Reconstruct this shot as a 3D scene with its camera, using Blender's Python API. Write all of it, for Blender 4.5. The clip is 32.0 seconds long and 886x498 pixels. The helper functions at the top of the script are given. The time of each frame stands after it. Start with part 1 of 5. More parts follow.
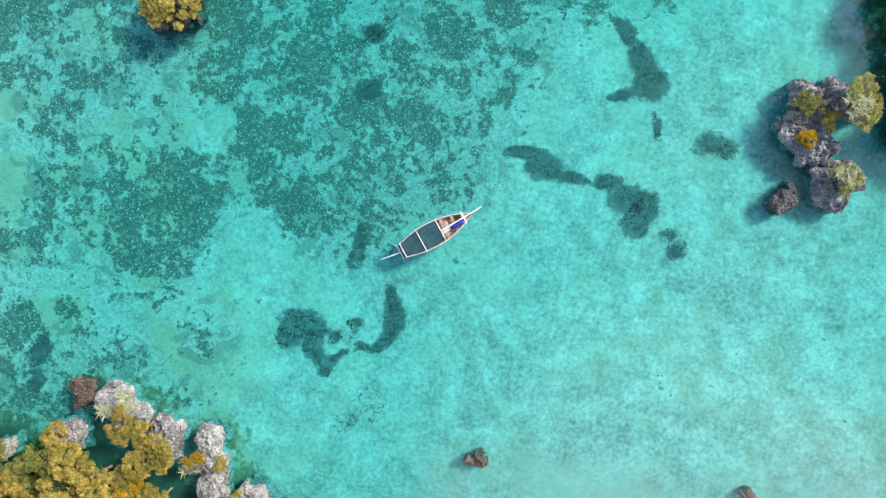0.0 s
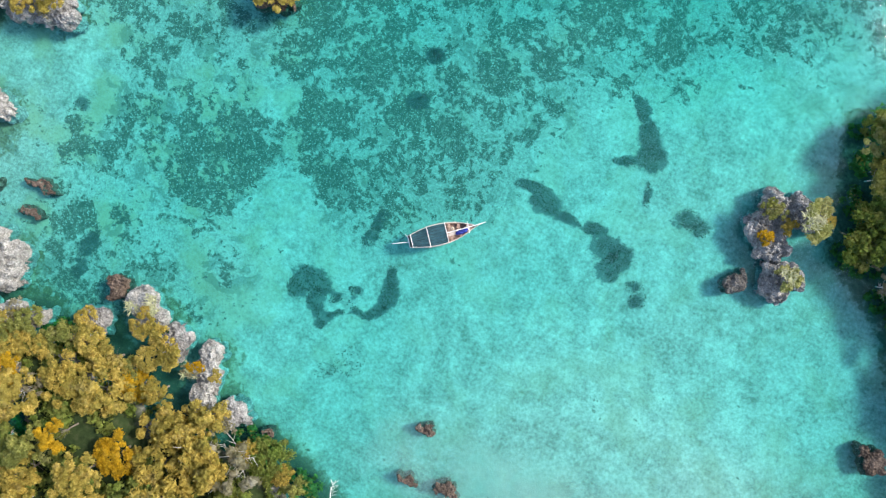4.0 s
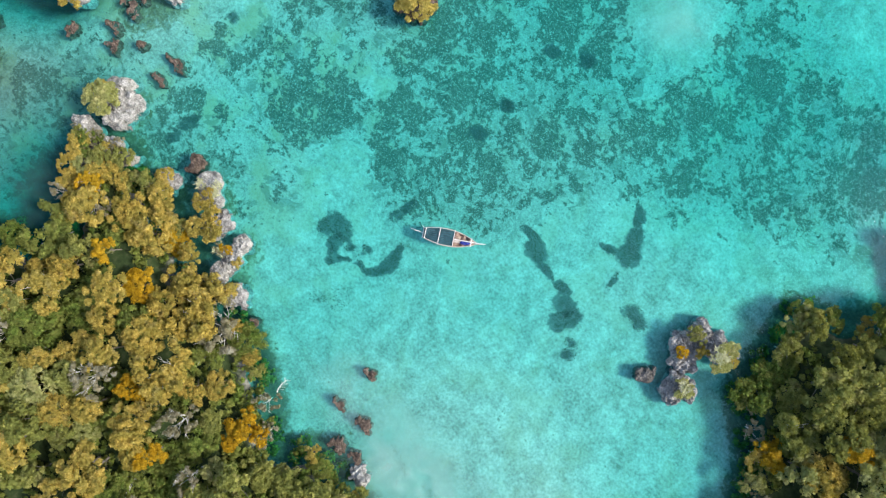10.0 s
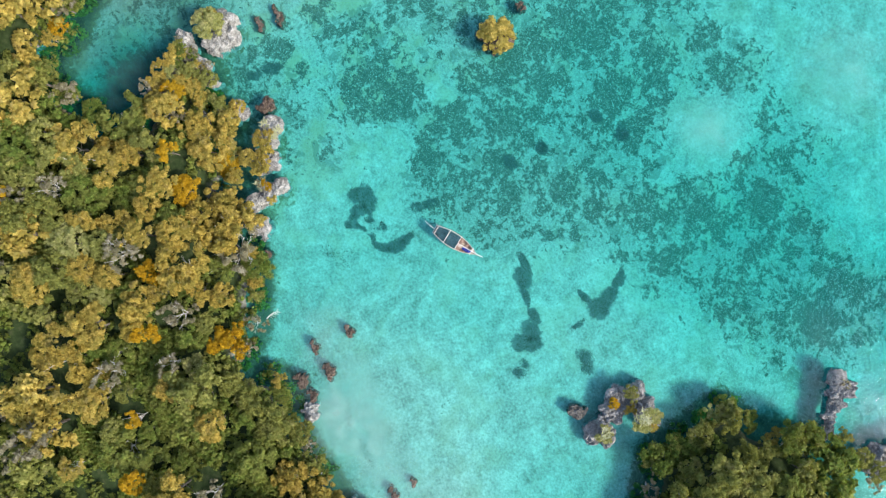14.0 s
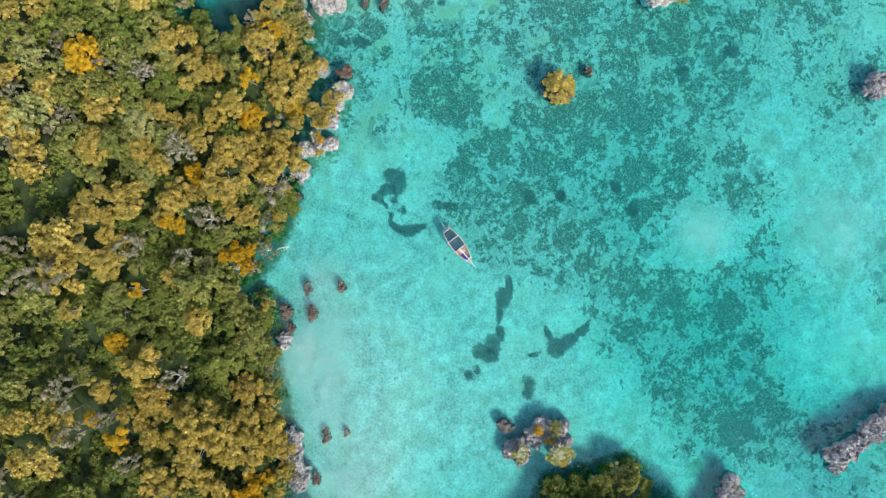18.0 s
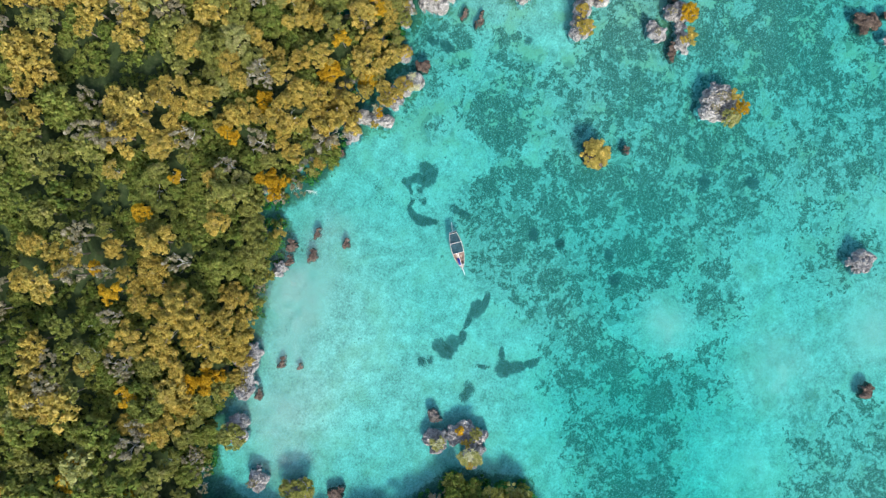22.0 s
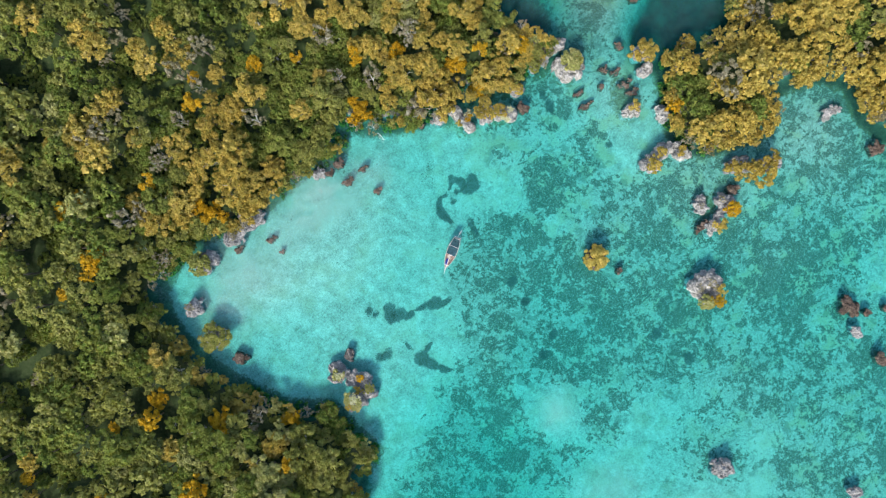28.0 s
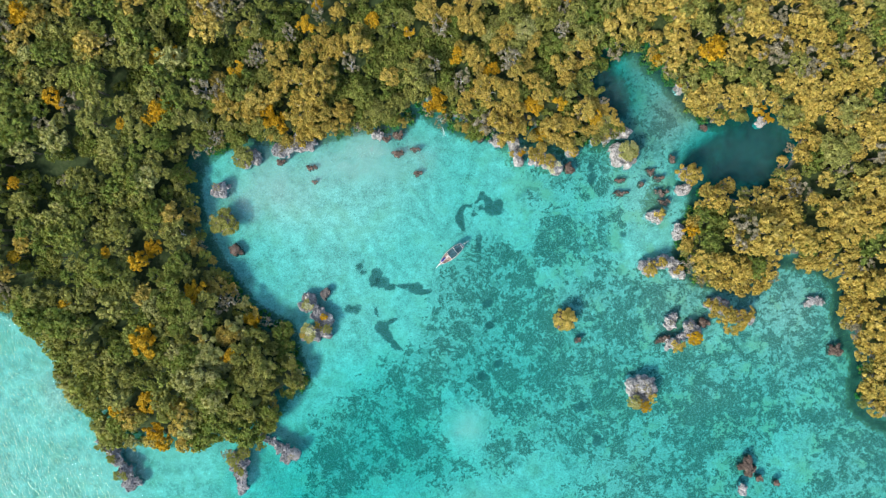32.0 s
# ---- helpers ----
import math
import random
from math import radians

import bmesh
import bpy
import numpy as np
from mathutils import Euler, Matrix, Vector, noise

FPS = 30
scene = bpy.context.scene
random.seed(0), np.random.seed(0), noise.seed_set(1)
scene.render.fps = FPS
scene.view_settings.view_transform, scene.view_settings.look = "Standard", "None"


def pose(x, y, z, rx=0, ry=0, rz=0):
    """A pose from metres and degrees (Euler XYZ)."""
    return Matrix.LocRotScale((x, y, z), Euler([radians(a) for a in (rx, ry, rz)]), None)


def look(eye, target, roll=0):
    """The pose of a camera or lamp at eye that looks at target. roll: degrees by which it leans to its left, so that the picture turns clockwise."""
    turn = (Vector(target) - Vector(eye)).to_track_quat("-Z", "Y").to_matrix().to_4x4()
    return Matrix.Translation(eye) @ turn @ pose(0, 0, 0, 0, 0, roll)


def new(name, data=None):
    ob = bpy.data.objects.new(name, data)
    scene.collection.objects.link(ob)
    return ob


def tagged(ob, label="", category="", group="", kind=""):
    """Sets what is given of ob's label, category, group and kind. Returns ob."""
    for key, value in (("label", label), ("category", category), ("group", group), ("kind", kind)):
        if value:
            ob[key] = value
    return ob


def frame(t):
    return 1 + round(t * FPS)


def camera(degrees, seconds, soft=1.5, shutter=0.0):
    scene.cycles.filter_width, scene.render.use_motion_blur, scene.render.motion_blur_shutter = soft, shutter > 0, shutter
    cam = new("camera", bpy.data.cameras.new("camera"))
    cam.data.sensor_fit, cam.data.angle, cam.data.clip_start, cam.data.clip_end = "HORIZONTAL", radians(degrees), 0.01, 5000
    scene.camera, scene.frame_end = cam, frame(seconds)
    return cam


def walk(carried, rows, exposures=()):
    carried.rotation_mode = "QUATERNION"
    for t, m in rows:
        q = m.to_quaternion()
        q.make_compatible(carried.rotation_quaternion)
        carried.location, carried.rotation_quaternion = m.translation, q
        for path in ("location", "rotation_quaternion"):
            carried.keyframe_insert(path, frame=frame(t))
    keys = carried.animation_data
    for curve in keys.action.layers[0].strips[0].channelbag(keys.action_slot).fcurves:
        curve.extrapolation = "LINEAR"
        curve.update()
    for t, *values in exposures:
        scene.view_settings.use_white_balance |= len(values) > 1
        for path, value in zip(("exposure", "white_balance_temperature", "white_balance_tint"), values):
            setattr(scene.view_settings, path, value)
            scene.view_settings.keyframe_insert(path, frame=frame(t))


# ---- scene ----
cam = camera(73.0, 32.0, 1.25)
PATH = [
    (0.0, 0.415, -0.893, 53.553, -0.348, 0.559, -167.963),
    (1.0, 0.449, -0.799, 55.822, -0.272, 0.555, -164.366),
    (2.0, 0.470, -0.742, 58.154, -0.200, 0.551, -160.698),
    (3.0, 0.482, -0.710, 60.545, -0.134, 0.545, -156.945),
    (4.0, 0.492, -0.695, 62.987, -0.075, 0.539, -153.093),
    (5.0, 0.503, -0.689, 65.475, -0.023, 0.533, -149.133),
    (6.0, 0.520, -0.685, 68.003, 0.019, 0.526, -145.057),
    (7.0, 0.546, -0.679, 70.564, 0.052, 0.518, -140.862),
    (8.0, 0.582, -0.665, 73.153, 0.074, 0.510, -136.543),
    (9.0, 0.628, -0.642, 75.766, 0.087, 0.502, -132.102),
    (10.0, 0.688, -0.607, 78.396, 0.089, 0.493, -127.538),
    (11.0, 0.761, -0.558, 81.043, 0.081, 0.484, -122.852),
    (12.0, 0.846, -0.495, 83.703, 0.064, 0.474, -118.050),
    (13.0, 0.942, -0.417, 86.372, 0.038, 0.465, -113.134),
    (14.0, 1.048, -0.328, 89.051, 0.003, 0.453, -108.108),
    (15.0, 1.161, -0.226, 91.740, -0.040, 0.443, -102.977),
    (16.0, 1.280, -0.115, 94.439, -0.089, 0.431, -97.746),
    (17.0, 1.400, 0.002, 97.150, -0.144, 0.419, -92.418),
    (18.0, 1.519, 0.124, 99.875, -0.203, 0.407, -86.997),
    (19.0, 1.633, 0.246, 102.617, -0.264, 0.394, -81.487),
    (20.0, 1.736, 0.366, 105.381, -0.325, 0.380, -75.888),
    (21.0, 1.825, 0.478, 108.170, -0.386, 0.365, -70.200),
    (22.0, 1.894, 0.578, 110.988, -0.442, 0.349, -64.424),
    (23.0, 1.939, 0.665, 113.840, -0.493, 0.333, -58.555),
    (24.0, 1.953, 0.732, 116.730, -0.535, 0.314, -52.589),
    (25.0, 1.930, 0.775, 119.663, -0.567, 0.295, -46.517),
    (26.0, 1.865, 0.790, 122.641, -0.584, 0.274, -40.330),
    (27.0, 1.751, 0.775, 125.668, -0.584, 0.252, -34.014),
    (28.0, 1.581, 0.725, 128.744, -0.563, 0.227, -27.552),
    (29.0, 1.350, 0.635, 131.868, -0.519, 0.201, -20.926),
    (30.0, 1.049, 0.505, 135.038, -0.448, 0.172, -14.110),
    (31.0, 0.674, 0.330, 138.249, -0.344, 0.142, -7.078),
    (32.0, 0.215, 0.110, 141.492, -0.206, 0.108, 0.203),
]
walk(cam, [(r[0], pose(*r[1:])) for r in PATH])

# ---- world, sun and exposure ----
SUN_AZ, SUN_EL = radians(-135.0), radians(43.0)
world = bpy.data.worlds.new("sky")
scene.world = world
world.use_nodes = True
wn = world.node_tree.nodes
sky = wn.new("ShaderNodeTexSky")
sky.sky_type = "NISHITA"
sky.sun_disc = False
sky.sun_elevation = SUN_EL
sky.sun_rotation = radians(90.0) - SUN_AZ
sky.dust_density = 2.0
world.node_tree.links.new(sky.outputs[0], wn["Background"].inputs[0])
wn["Background"].inputs[1].default_value = 0.15
sun_data = bpy.data.lights.new("sun", "SUN")
sun_data.energy = 2.35
sun_data.angle = radians(10.0)
sun_data.color = (1.0, 0.94, 0.84)
sun = new("sun", sun_data)
sun_way = Vector((math.cos(SUN_AZ) * math.cos(SUN_EL), math.sin(SUN_AZ) * math.cos(SUN_EL), math.sin(SUN_EL)))
sun.matrix_world = look(sun_way * 200, (0, 0, 0))
scene.view_settings.exposure = 1.3


# ---- materials ----
class Mat:
    """A small builder for node materials."""

    def __init__(self, name):
        self.m = bpy.data.materials.new(name)
        self.m.use_nodes = True
        self.nt = self.m.node_tree
        self.p = self.nt.nodes["Principled BSDF"]
        self.out = self.nt.nodes["Material Output"]
        self.coord = self.nt.nodes.new("ShaderNodeNewGeometry").outputs["Position"]

    def node(self, kind, **inputs):
        n = self.nt.nodes.new(kind)
        for k, v in inputs.items():
            self.put(n, k, v)
        return n

    def put(self, n, key, v):
        key = int(key[1:]) if key[0] == "i" and key[1:].isdigit() else key
        if hasattr(v, "is_output"):
            self.nt.links.new(v, n.inputs[key])
        else:
            n.inputs[key].default_value = v

    def local(self):
        self.coord = self.nt.nodes.new("ShaderNodeTexCoord").outputs["Object"]
        return self

    def noise(self, scale, detail=4.0, rough=0.55, coord=None, distort=0.0):
        n = self.node("ShaderNodeTexNoise", Scale=scale, Detail=detail, Roughness=rough, Distortion=distort, Vector=coord or self.coord)
        return n.outputs["Fac"]

    def ramp(self, fac, stops):
        n = self.node("ShaderNodeValToRGB", i0=fac)
        e = n.color_ramp.elements
        while len(e) < len(stops):
            e.new(0.5)
        for el, (pos, col) in zip(e, stops):
            el.position = pos
            el.color = (*col, 1) if len(col) == 3 else col
        return n.outputs[0]

    def mix(self, fac, a, b, how="MIX"):
        n = self.nt.nodes.new("ShaderNodeMix")
        n.data_type = "RGBA"
        n.blend_type = how
        for i, v in ((0, fac), (6, a), (7, b)):
            if hasattr(v, "is_output"):
                self.nt.links.new(v, n.inputs[i])
            else:
                n.inputs[i].default_value = (*v, 1) if isinstance(v, tuple) and len(v) == 3 else v
        return n.outputs[2]

    def math(self, op, a, b=0.0, c=0.0):
        n = self.nt.nodes.new("ShaderNodeMath")
        n.operation = op
        for i, v in enumerate((a, b, c)):
            if hasattr(v, "is_output"):
                self.nt.links.new(v, n.inputs[i])
            else:
                n.inputs[i].default_value = v
        return n.outputs[0]

    def step(self, x, lo, hi):
        n = self.node("ShaderNodeMapRange", Value=x)
        n.interpolation_type = "SMOOTHSTEP"
        n.inputs["From Min"].default_value = lo
        n.inputs["From Max"].default_value = hi
        return n.outputs[0]

    def attr(self, name):
        n = self.nt.nodes.new("ShaderNodeAttribute")
        n.attribute_name = name
        return n.outputs["Fac"]

    def bump(self, height, strength=0.4, distance=0.05):
        n = self.node("ShaderNodeBump", Strength=strength, Distance=distance, Height=height)
        self.nt.links.new(n.outputs[0], self.p.inputs["Normal"])
        return n.outputs[0]

    def done(self, base=None, rough=0.8, spec=0.3):
        if base is not None:
            self.put(self.p, "Base Color", base)
        self.put(self.p, "Roughness", rough)
        self.p.inputs["Specular IOR Level"].default_value = spec
        return self.m


def seabed_material():
    m = Mat("seabed_sand_and_weed")
    broad = m.noise(0.09, 3, 0.6, distort=0.4)
    mid = m.noise(0.55, 5, 0.62, distort=0.3)
    fine = m.noise(2.6, 5, 0.72)
    grain = m.noise(6.0, 4, 0.7)
    slow = m.noise(0.22, 4, 0.6, distort=0.6)
    sand = m.ramp(m.math("ADD", m.math("MULTIPLY", mid, 0.26), m.math("ADD", m.math("MULTIPLY", fine, 0.48), m.math("MULTIPLY", slow, 0.26))),
                  [(0.38, (0.15, 0.152, 0.125)), (0.48, (0.27, 0.272, 0.235)), (0.60, (0.43, 0.428, 0.375))])
    rich = m.math("MULTIPLY_ADD", m.step(m.attr("weed"), 0.0, 0.35), 0.75, 0.25)
    sand = m.mix(m.math("MULTIPLY", m.step(grain, 0.55, 0.64), m.math("MULTIPLY", rich, 0.45)), sand, (0.52, 0.52, 0.47))
    sand = m.mix(m.math("MULTIPLY", m.step(m.noise(4.4, 4, 0.7), 0.56, 0.64), m.math("MULTIPLY", rich, 0.5)), sand, (0.11, 0.12, 0.095))
    sand = m.mix(m.math("MULTIPLY", m.step(m.noise(0.2, 4, 0.6), 0.46, 0.66), m.attr("algae")), sand, (0.29, 0.262, 0.165))
    weed = m.attr("weed")
    # broken meadow: a thin cover where the patchy fields and the local density agree, darker tufts in it, bare flecks between
    mott = m.noise(1.25, 4, 0.62, distort=0.5)
    field = m.math("ADD", m.math("MULTIPLY_ADD", broad, 0.10, m.math("MULTIPLY", slow, 0.39)), m.math("ADD", m.math("MULTIPLY", mid, 0.32), m.math("ADD", m.math("MULTIPLY", mott, 0.28), m.math("MULTIPLY", fine, 0.21))))
    cover = m.step(m.math("ADD", field, m.math("MULTIPLY", weed, 0.25)), 0.765, 0.815)
    tufts = m.step(m.math("ADD", m.math("MULTIPLY_ADD", fine, 0.6, m.math("MULTIPLY", grain, 0.4)), m.math("MULTIPLY", cover, 0.15)), 0.585, 0.625)
    tufts = m.math("MULTIPLY", tufts, m.step(m.math("ADD", weed, m.math("MULTIPLY", slow, 0.5)), 0.18, 0.44))
    tufts = m.math("MULTIPLY", tufts, m.math("MULTIPLY_ADD", cover, 0.8, 0.2))
    green = m.ramp(grain, [(0.3, (0.036, 0.046, 0.038)), (0.7, (0.090, 0.105, 0.084))])
    base = m.mix(m.math("MULTIPLY", cover, 0.67), sand, (0.105, 0.108, 0.082))
    base = m.mix(m.math("MULTIPLY", tufts, 0.88), base, green)
    fleck = m.math("MULTIPLY", m.step(m.noise(5.2, 3, 0.6), 0.58, 0.64), m.math("MULTIPLY", cover, 0.7))
    clump = m.math("MULTIPLY", m.step(m.noise(0.42, 5, 0.62, distort=0.8), 0.545, 0.60), m.step(m.math("ADD", weed, m.math("MULTIPLY", mott, 0.3)), 0.26, 0.46))
    base = m.mix(m.math("MULTIPLY", clump, 0.42), base, (0.045, 0.070, 0.058))
    base = m.mix(fleck, base, (0.42, 0.42, 0.37))
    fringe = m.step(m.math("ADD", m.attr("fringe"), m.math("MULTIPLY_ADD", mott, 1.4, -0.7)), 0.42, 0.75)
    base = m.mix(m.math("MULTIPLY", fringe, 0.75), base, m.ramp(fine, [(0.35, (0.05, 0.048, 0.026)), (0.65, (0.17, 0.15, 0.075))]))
    # solid seagrass beds with a ragged rim
    bed = m.step(m.math("ADD", m.attr("bed"), m.math("ADD", m.math("MULTIPLY_ADD", mott, 0.7, -0.35), m.math("MULTIPLY_ADD", fine, 0.5, -0.25))), 0.44, 0.62)
    base = m.mix(m.math("MULTIPLY", bed, 0.80), base, m.ramp(grain, [(0.3, (0.040, 0.058, 0.058)), (0.7, (0.075, 0.098, 0.092))]))
    # drifted pale silt that hides the grain of the bed
    silted = m.step(m.math("ADD", m.attr("silt"), m.math("MULTIPLY_ADD", slow, 0.8, -0.4)), 0.15, 0.75)
    base = m.mix(m.math("MULTIPLY", silted, 0.7), base, (0.36, 0.345, 0.29))
    # dark creek mud; along the shore the crowns' shade is painted in with it
    mud_and_shade = m.attr("mud_and_shade")
    base = m.mix(mud_and_shade, base, m.ramp(mid, [(0.3, (0.022, 0.024, 0.020)), (0.7, (0.075, 0.075, 0.055))]))
    soil = m.ramp(m.noise(1.5, 5, 0.65), [(0.3, (0.014, 0.024, 0.009)), (0.54, (0.028, 0.046, 0.016)), (0.74, (0.058, 0.060, 0.032))])
    base = m.mix(m.attr("soil"), base, soil)
    stone = m.ramp(m.noise(2.4, 5, 0.7), [(0.34, (0.07, 0.066, 0.06)), (0.5, (0.20, 0.19, 0.175)), (0.66, (0.40, 0.38, 0.36))])
    base = m.mix(m.attr("ledge"), base, stone)
    m.bump(m.math("ADD", mid, m.math("MULTIPLY", grain, 0.3)), 0.6, 0.15)
    return m.done(base, 0.9, 0.1)


def water_material():
    m = Mat("lagoon_water")
    nt = m.nt
    depth = m.attr("depth")
    chop = m.attr("chop")
    # absorption grows with depth: red goes first
    chans = [m.math("EXPONENT", m.math("MULTIPLY", depth, -k)) for k in (0.61, 0.045, 0.042)]
    tint = nt.nodes.new("ShaderNodeCombineColor")
    for i, c in enumerate(chans):
        nt.links.new(c, tint.inputs[i])
    clear = nt.nodes.new("ShaderNodeBsdfTransparent")
    nt.links.new(tint.outputs[0], clear.inputs[0])
    milk = nt.nodes.new("ShaderNodeBsdfDiffuse")
    milk.inputs[0].default_value = (0.02, 0.13, 0.15, 1)
    body = nt.nodes.new("ShaderNodeMixShader")
    nt.links.new(m.math("SUBTRACT", 1.0, m.math("EXPONENT", m.math("MULTIPLY", depth, -0.014))), body.inputs[0])
    nt.links.new(clear.outputs[0], body.inputs[1])
    nt.links.new(milk.outputs[0], body.inputs[2])
    silt = m.node("ShaderNodeBsdfDiffuse")
    silt.inputs[0].default_value = (0.032, 0.078, 0.072, 1)
    clouded = nt.nodes.new("ShaderNodeMixShader")
    nt.links.new(m.math("MULTIPLY", m.attr("murk"), m.math("MULTIPLY_ADD", m.noise(0.35, 4, 0.6, distort=0.8), 1.6, -0.25)), clouded.inputs[0])
    nt.links.new(body.outputs[0], clouded.inputs[1])
    nt.links.new(silt.outputs[0], clouded.inputs[2])
    drift = m.node("ShaderNodeBsdfDiffuse")
    drift.inputs[0].default_value = (0.24, 0.36, 0.325, 1)
    hazed = nt.nodes.new("ShaderNodeMixShader")
    nt.links.new(m.math("MULTIPLY", m.attr("cloud"), m.math("MULTIPLY_ADD", m.noise(0.28, 5, 0.6, distort=1.2), 2.2, -0.45)), hazed.inputs[0])
    nt.links.new(clouded.outputs[0], hazed.inputs[1])
    nt.links.new(drift.outputs[0], hazed.inputs[2])
    body = hazed
    # wind ripples, longer across the wind than along it
    sc = m.node("ShaderNodeMapping", Vector=m.coord)
    sc.vector_type = "TEXTURE"
    sc.inputs["Rotation"].default_value = (0, 0, radians(-72))
    sc.inputs["Scale"].default_value = (2.6, 1.0, 1.0)
    w1 = m.noise(1.9, 3, 0.5, sc.outputs[0], 0.2)
    w2 = m.noise(5.0, 3, 0.6, sc.outputs[0], 0.3)
    h = m.math("ADD", m.math("MULTIPLY", w1, 1.0), m.math("MULTIPLY", w2, 0.22))
    bump = m.node("ShaderNodeBump", Height=h, Distance=m.math("MULTIPLY", chop, 0.6), Strength=1.0)
    gloss = nt.nodes.new("ShaderNodeBsdfGlossy")
    gloss.inputs["Roughness"].default_value = 0.06
    gloss.inputs[0].default_value = (1, 1, 1, 1)
    nt.links.new(bump.outputs[0], gloss.inputs["Normal"])
    facing = m.node("ShaderNodeLayerWeight", Blend=0.5, Normal=bump.outputs[0]).outputs["Facing"]
    shine = m.math("MULTIPLY_ADD", m.math("POWER", facing, 5.0), 0.98, 0.008)
    mix = nt.nodes.new("ShaderNodeMixShader")
    nt.links.new(shine, mix.inputs[0])
    nt.links.new(body.outputs[0], mix.inputs[1])
    nt.links.new(gloss.outputs[0], mix.inputs[2])
    nt.links.new(mix.outputs[0], m.out.inputs[0])
    return m.m


def leaf_material(name, dark, mid, light, under=(0.05, 0.065, 0.016), mixed=0.6, pale=(0.36, 0.30, 0.16)):
    """Leaves: colour varies from tree to tree and from sprig to sprig, with greener sprigs in between."""
    m = Mat(name)
    info = m.nt.nodes.new("ShaderNodeObjectInfo").outputs["Random"]
    tree = m.math("FRACT", m.math("ADD", info, m.attr("tint")))
    isle = m.nt.nodes.new("ShaderNodeNewGeometry").outputs["Random Per Island"]
    patch = m.noise(0.7, 4, 0.65)
    grain = m.noise(5.0, 4, 0.75)
    v = m.math("ADD", m.math("MULTIPLY", tree, 0.30), m.math("ADD", m.math("MULTIPLY", isle, 0.34), m.math("MULTIPLY_ADD", grain, 0.66, -0.17)))
    col = m.ramp(v, [(0.10, dark), (0.46, mid), (0.9, light)])
    col = m.mix(m.math("MULTIPLY", m.step(m.math("MULTIPLY_ADD", tree, 0.12, patch), 0.48, 0.62), mixed), col, under)
    col = m.mix(m.math("MULTIPLY", m.step(m.noise(0.55, 3, 0.6), 0.56, 0.68), 0.32), col, pale)
    m.bump(grain, 0.9, 0.25)
    m.done(col, 0.75, 0.1)
    trans = m.node("ShaderNodeBsdfTranslucent", i0=m.mix(1.0, col, (1.0, 0.95, 0.5), "MULTIPLY"))
    mix = m.node("ShaderNodeMixShader", i0=0.42, i1=m.p.outputs[0], i2=trans.outputs[0])
    m.nt.links.new(mix.outputs[0], m.out.inputs[0])
    return m.m


def rock_material(name, dark, mid, light):
    m = Mat(name)
    big = m.noise(0.9, 5, 0.65, distort=0.3)
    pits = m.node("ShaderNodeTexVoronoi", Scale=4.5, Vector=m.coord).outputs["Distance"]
    fine = m.noise(7.0, 5, 0.7)
    v = m.math("ADD", m.math("MULTIPLY", big, 0.5), m.math("MULTIPLY", fine, 0.5))
    col = m.ramp(v, [(0.36, dark), (0.5, mid), (0.64, light)])
    # shade of the hollows put into the colour: pits darken where the bump sinks
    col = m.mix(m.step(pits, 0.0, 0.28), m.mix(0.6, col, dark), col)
    m.bump(m.math("ADD", fine, m.math("MULTIPLY", pits, 0.8)), 1.0, 0.22)
    return m.done(col, 0.92, 0.15)


def wood_material(name, dark, light, rough=0.75):
    m = Mat(name).local()
    sc = m.node("ShaderNodeMapping", Vector=m.coord)
    sc.inputs["Scale"].default_value = (0.6, 7.0, 7.0)
    g = m.noise(2.2, 5, 0.65, sc.outputs[0])
    wear = m.noise(1.4, 4, 0.6)
    col = m.ramp(m.math("ADD", m.math("MULTIPLY", g, 0.6), m.math("MULTIPLY", wear, 0.4)), [(0.34, dark), (0.66, light)])
    m.bump(g, 0.4, 0.01)
    return m.done(col, rough, 0.3)


def cloth_material(name, dark, light):
    m = Mat(name).local()
    col = m.ramp(m.math("ADD", m.math("MULTIPLY", m.noise(1.3, 4), 0.7), m.math("MULTIPLY", m.noise(14, 3), 0.3)), [(0.35, dark), (0.65, light)])
    m.bump(m.noise(5, 4), 0.5, 0.03)
    return m.done(col, 0.7, 0.3)


SEABED = seabed_material()
WATER = water_material()
LEAVES = {
    "ochre": leaf_material("ochre_leaves", (0.20, 0.145, 0.030), (0.51, 0.392, 0.086), (0.84, 0.655, 0.205), (0.23, 0.215, 0.045)),
    "olive": leaf_material("olive_leaves", (0.09, 0.108, 0.026), (0.28, 0.29, 0.07), (0.54, 0.52, 0.185), (0.14, 0.17, 0.042)),
    "green": leaf_material("green_leaves", (0.056, 0.092, 0.020), (0.17, 0.24, 0.046), (0.40, 0.43, 0.11), (0.17, 0.18, 0.045), 0.6, (0.24, 0.23, 0.08)),
    "sage": leaf_material("sage_leaves", (0.13, 0.14, 0.048), (0.38, 0.385, 0.145), (0.65, 0.63, 0.30), (0.25, 0.28, 0.075)),
    "golden": leaf_material("golden_leaves", (0.26, 0.15, 0.010), (0.58, 0.36, 0.016), (0.82, 0.56, 0.045), (0.22, 0.17, 0.025), 0.35, (0.60, 0.42, 0.07)),
    "grey": leaf_material("grey_leaves", (0.13, 0.12, 0.08), (0.31, 0.285, 0.20), (0.54, 0.51, 0.41), (0.16, 0.15, 0.065)),
}
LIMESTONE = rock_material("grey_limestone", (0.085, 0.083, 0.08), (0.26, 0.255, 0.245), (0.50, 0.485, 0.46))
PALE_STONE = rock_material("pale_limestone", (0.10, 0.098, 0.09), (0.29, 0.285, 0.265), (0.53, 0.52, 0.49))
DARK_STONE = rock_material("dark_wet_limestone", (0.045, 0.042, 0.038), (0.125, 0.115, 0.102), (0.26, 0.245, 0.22))
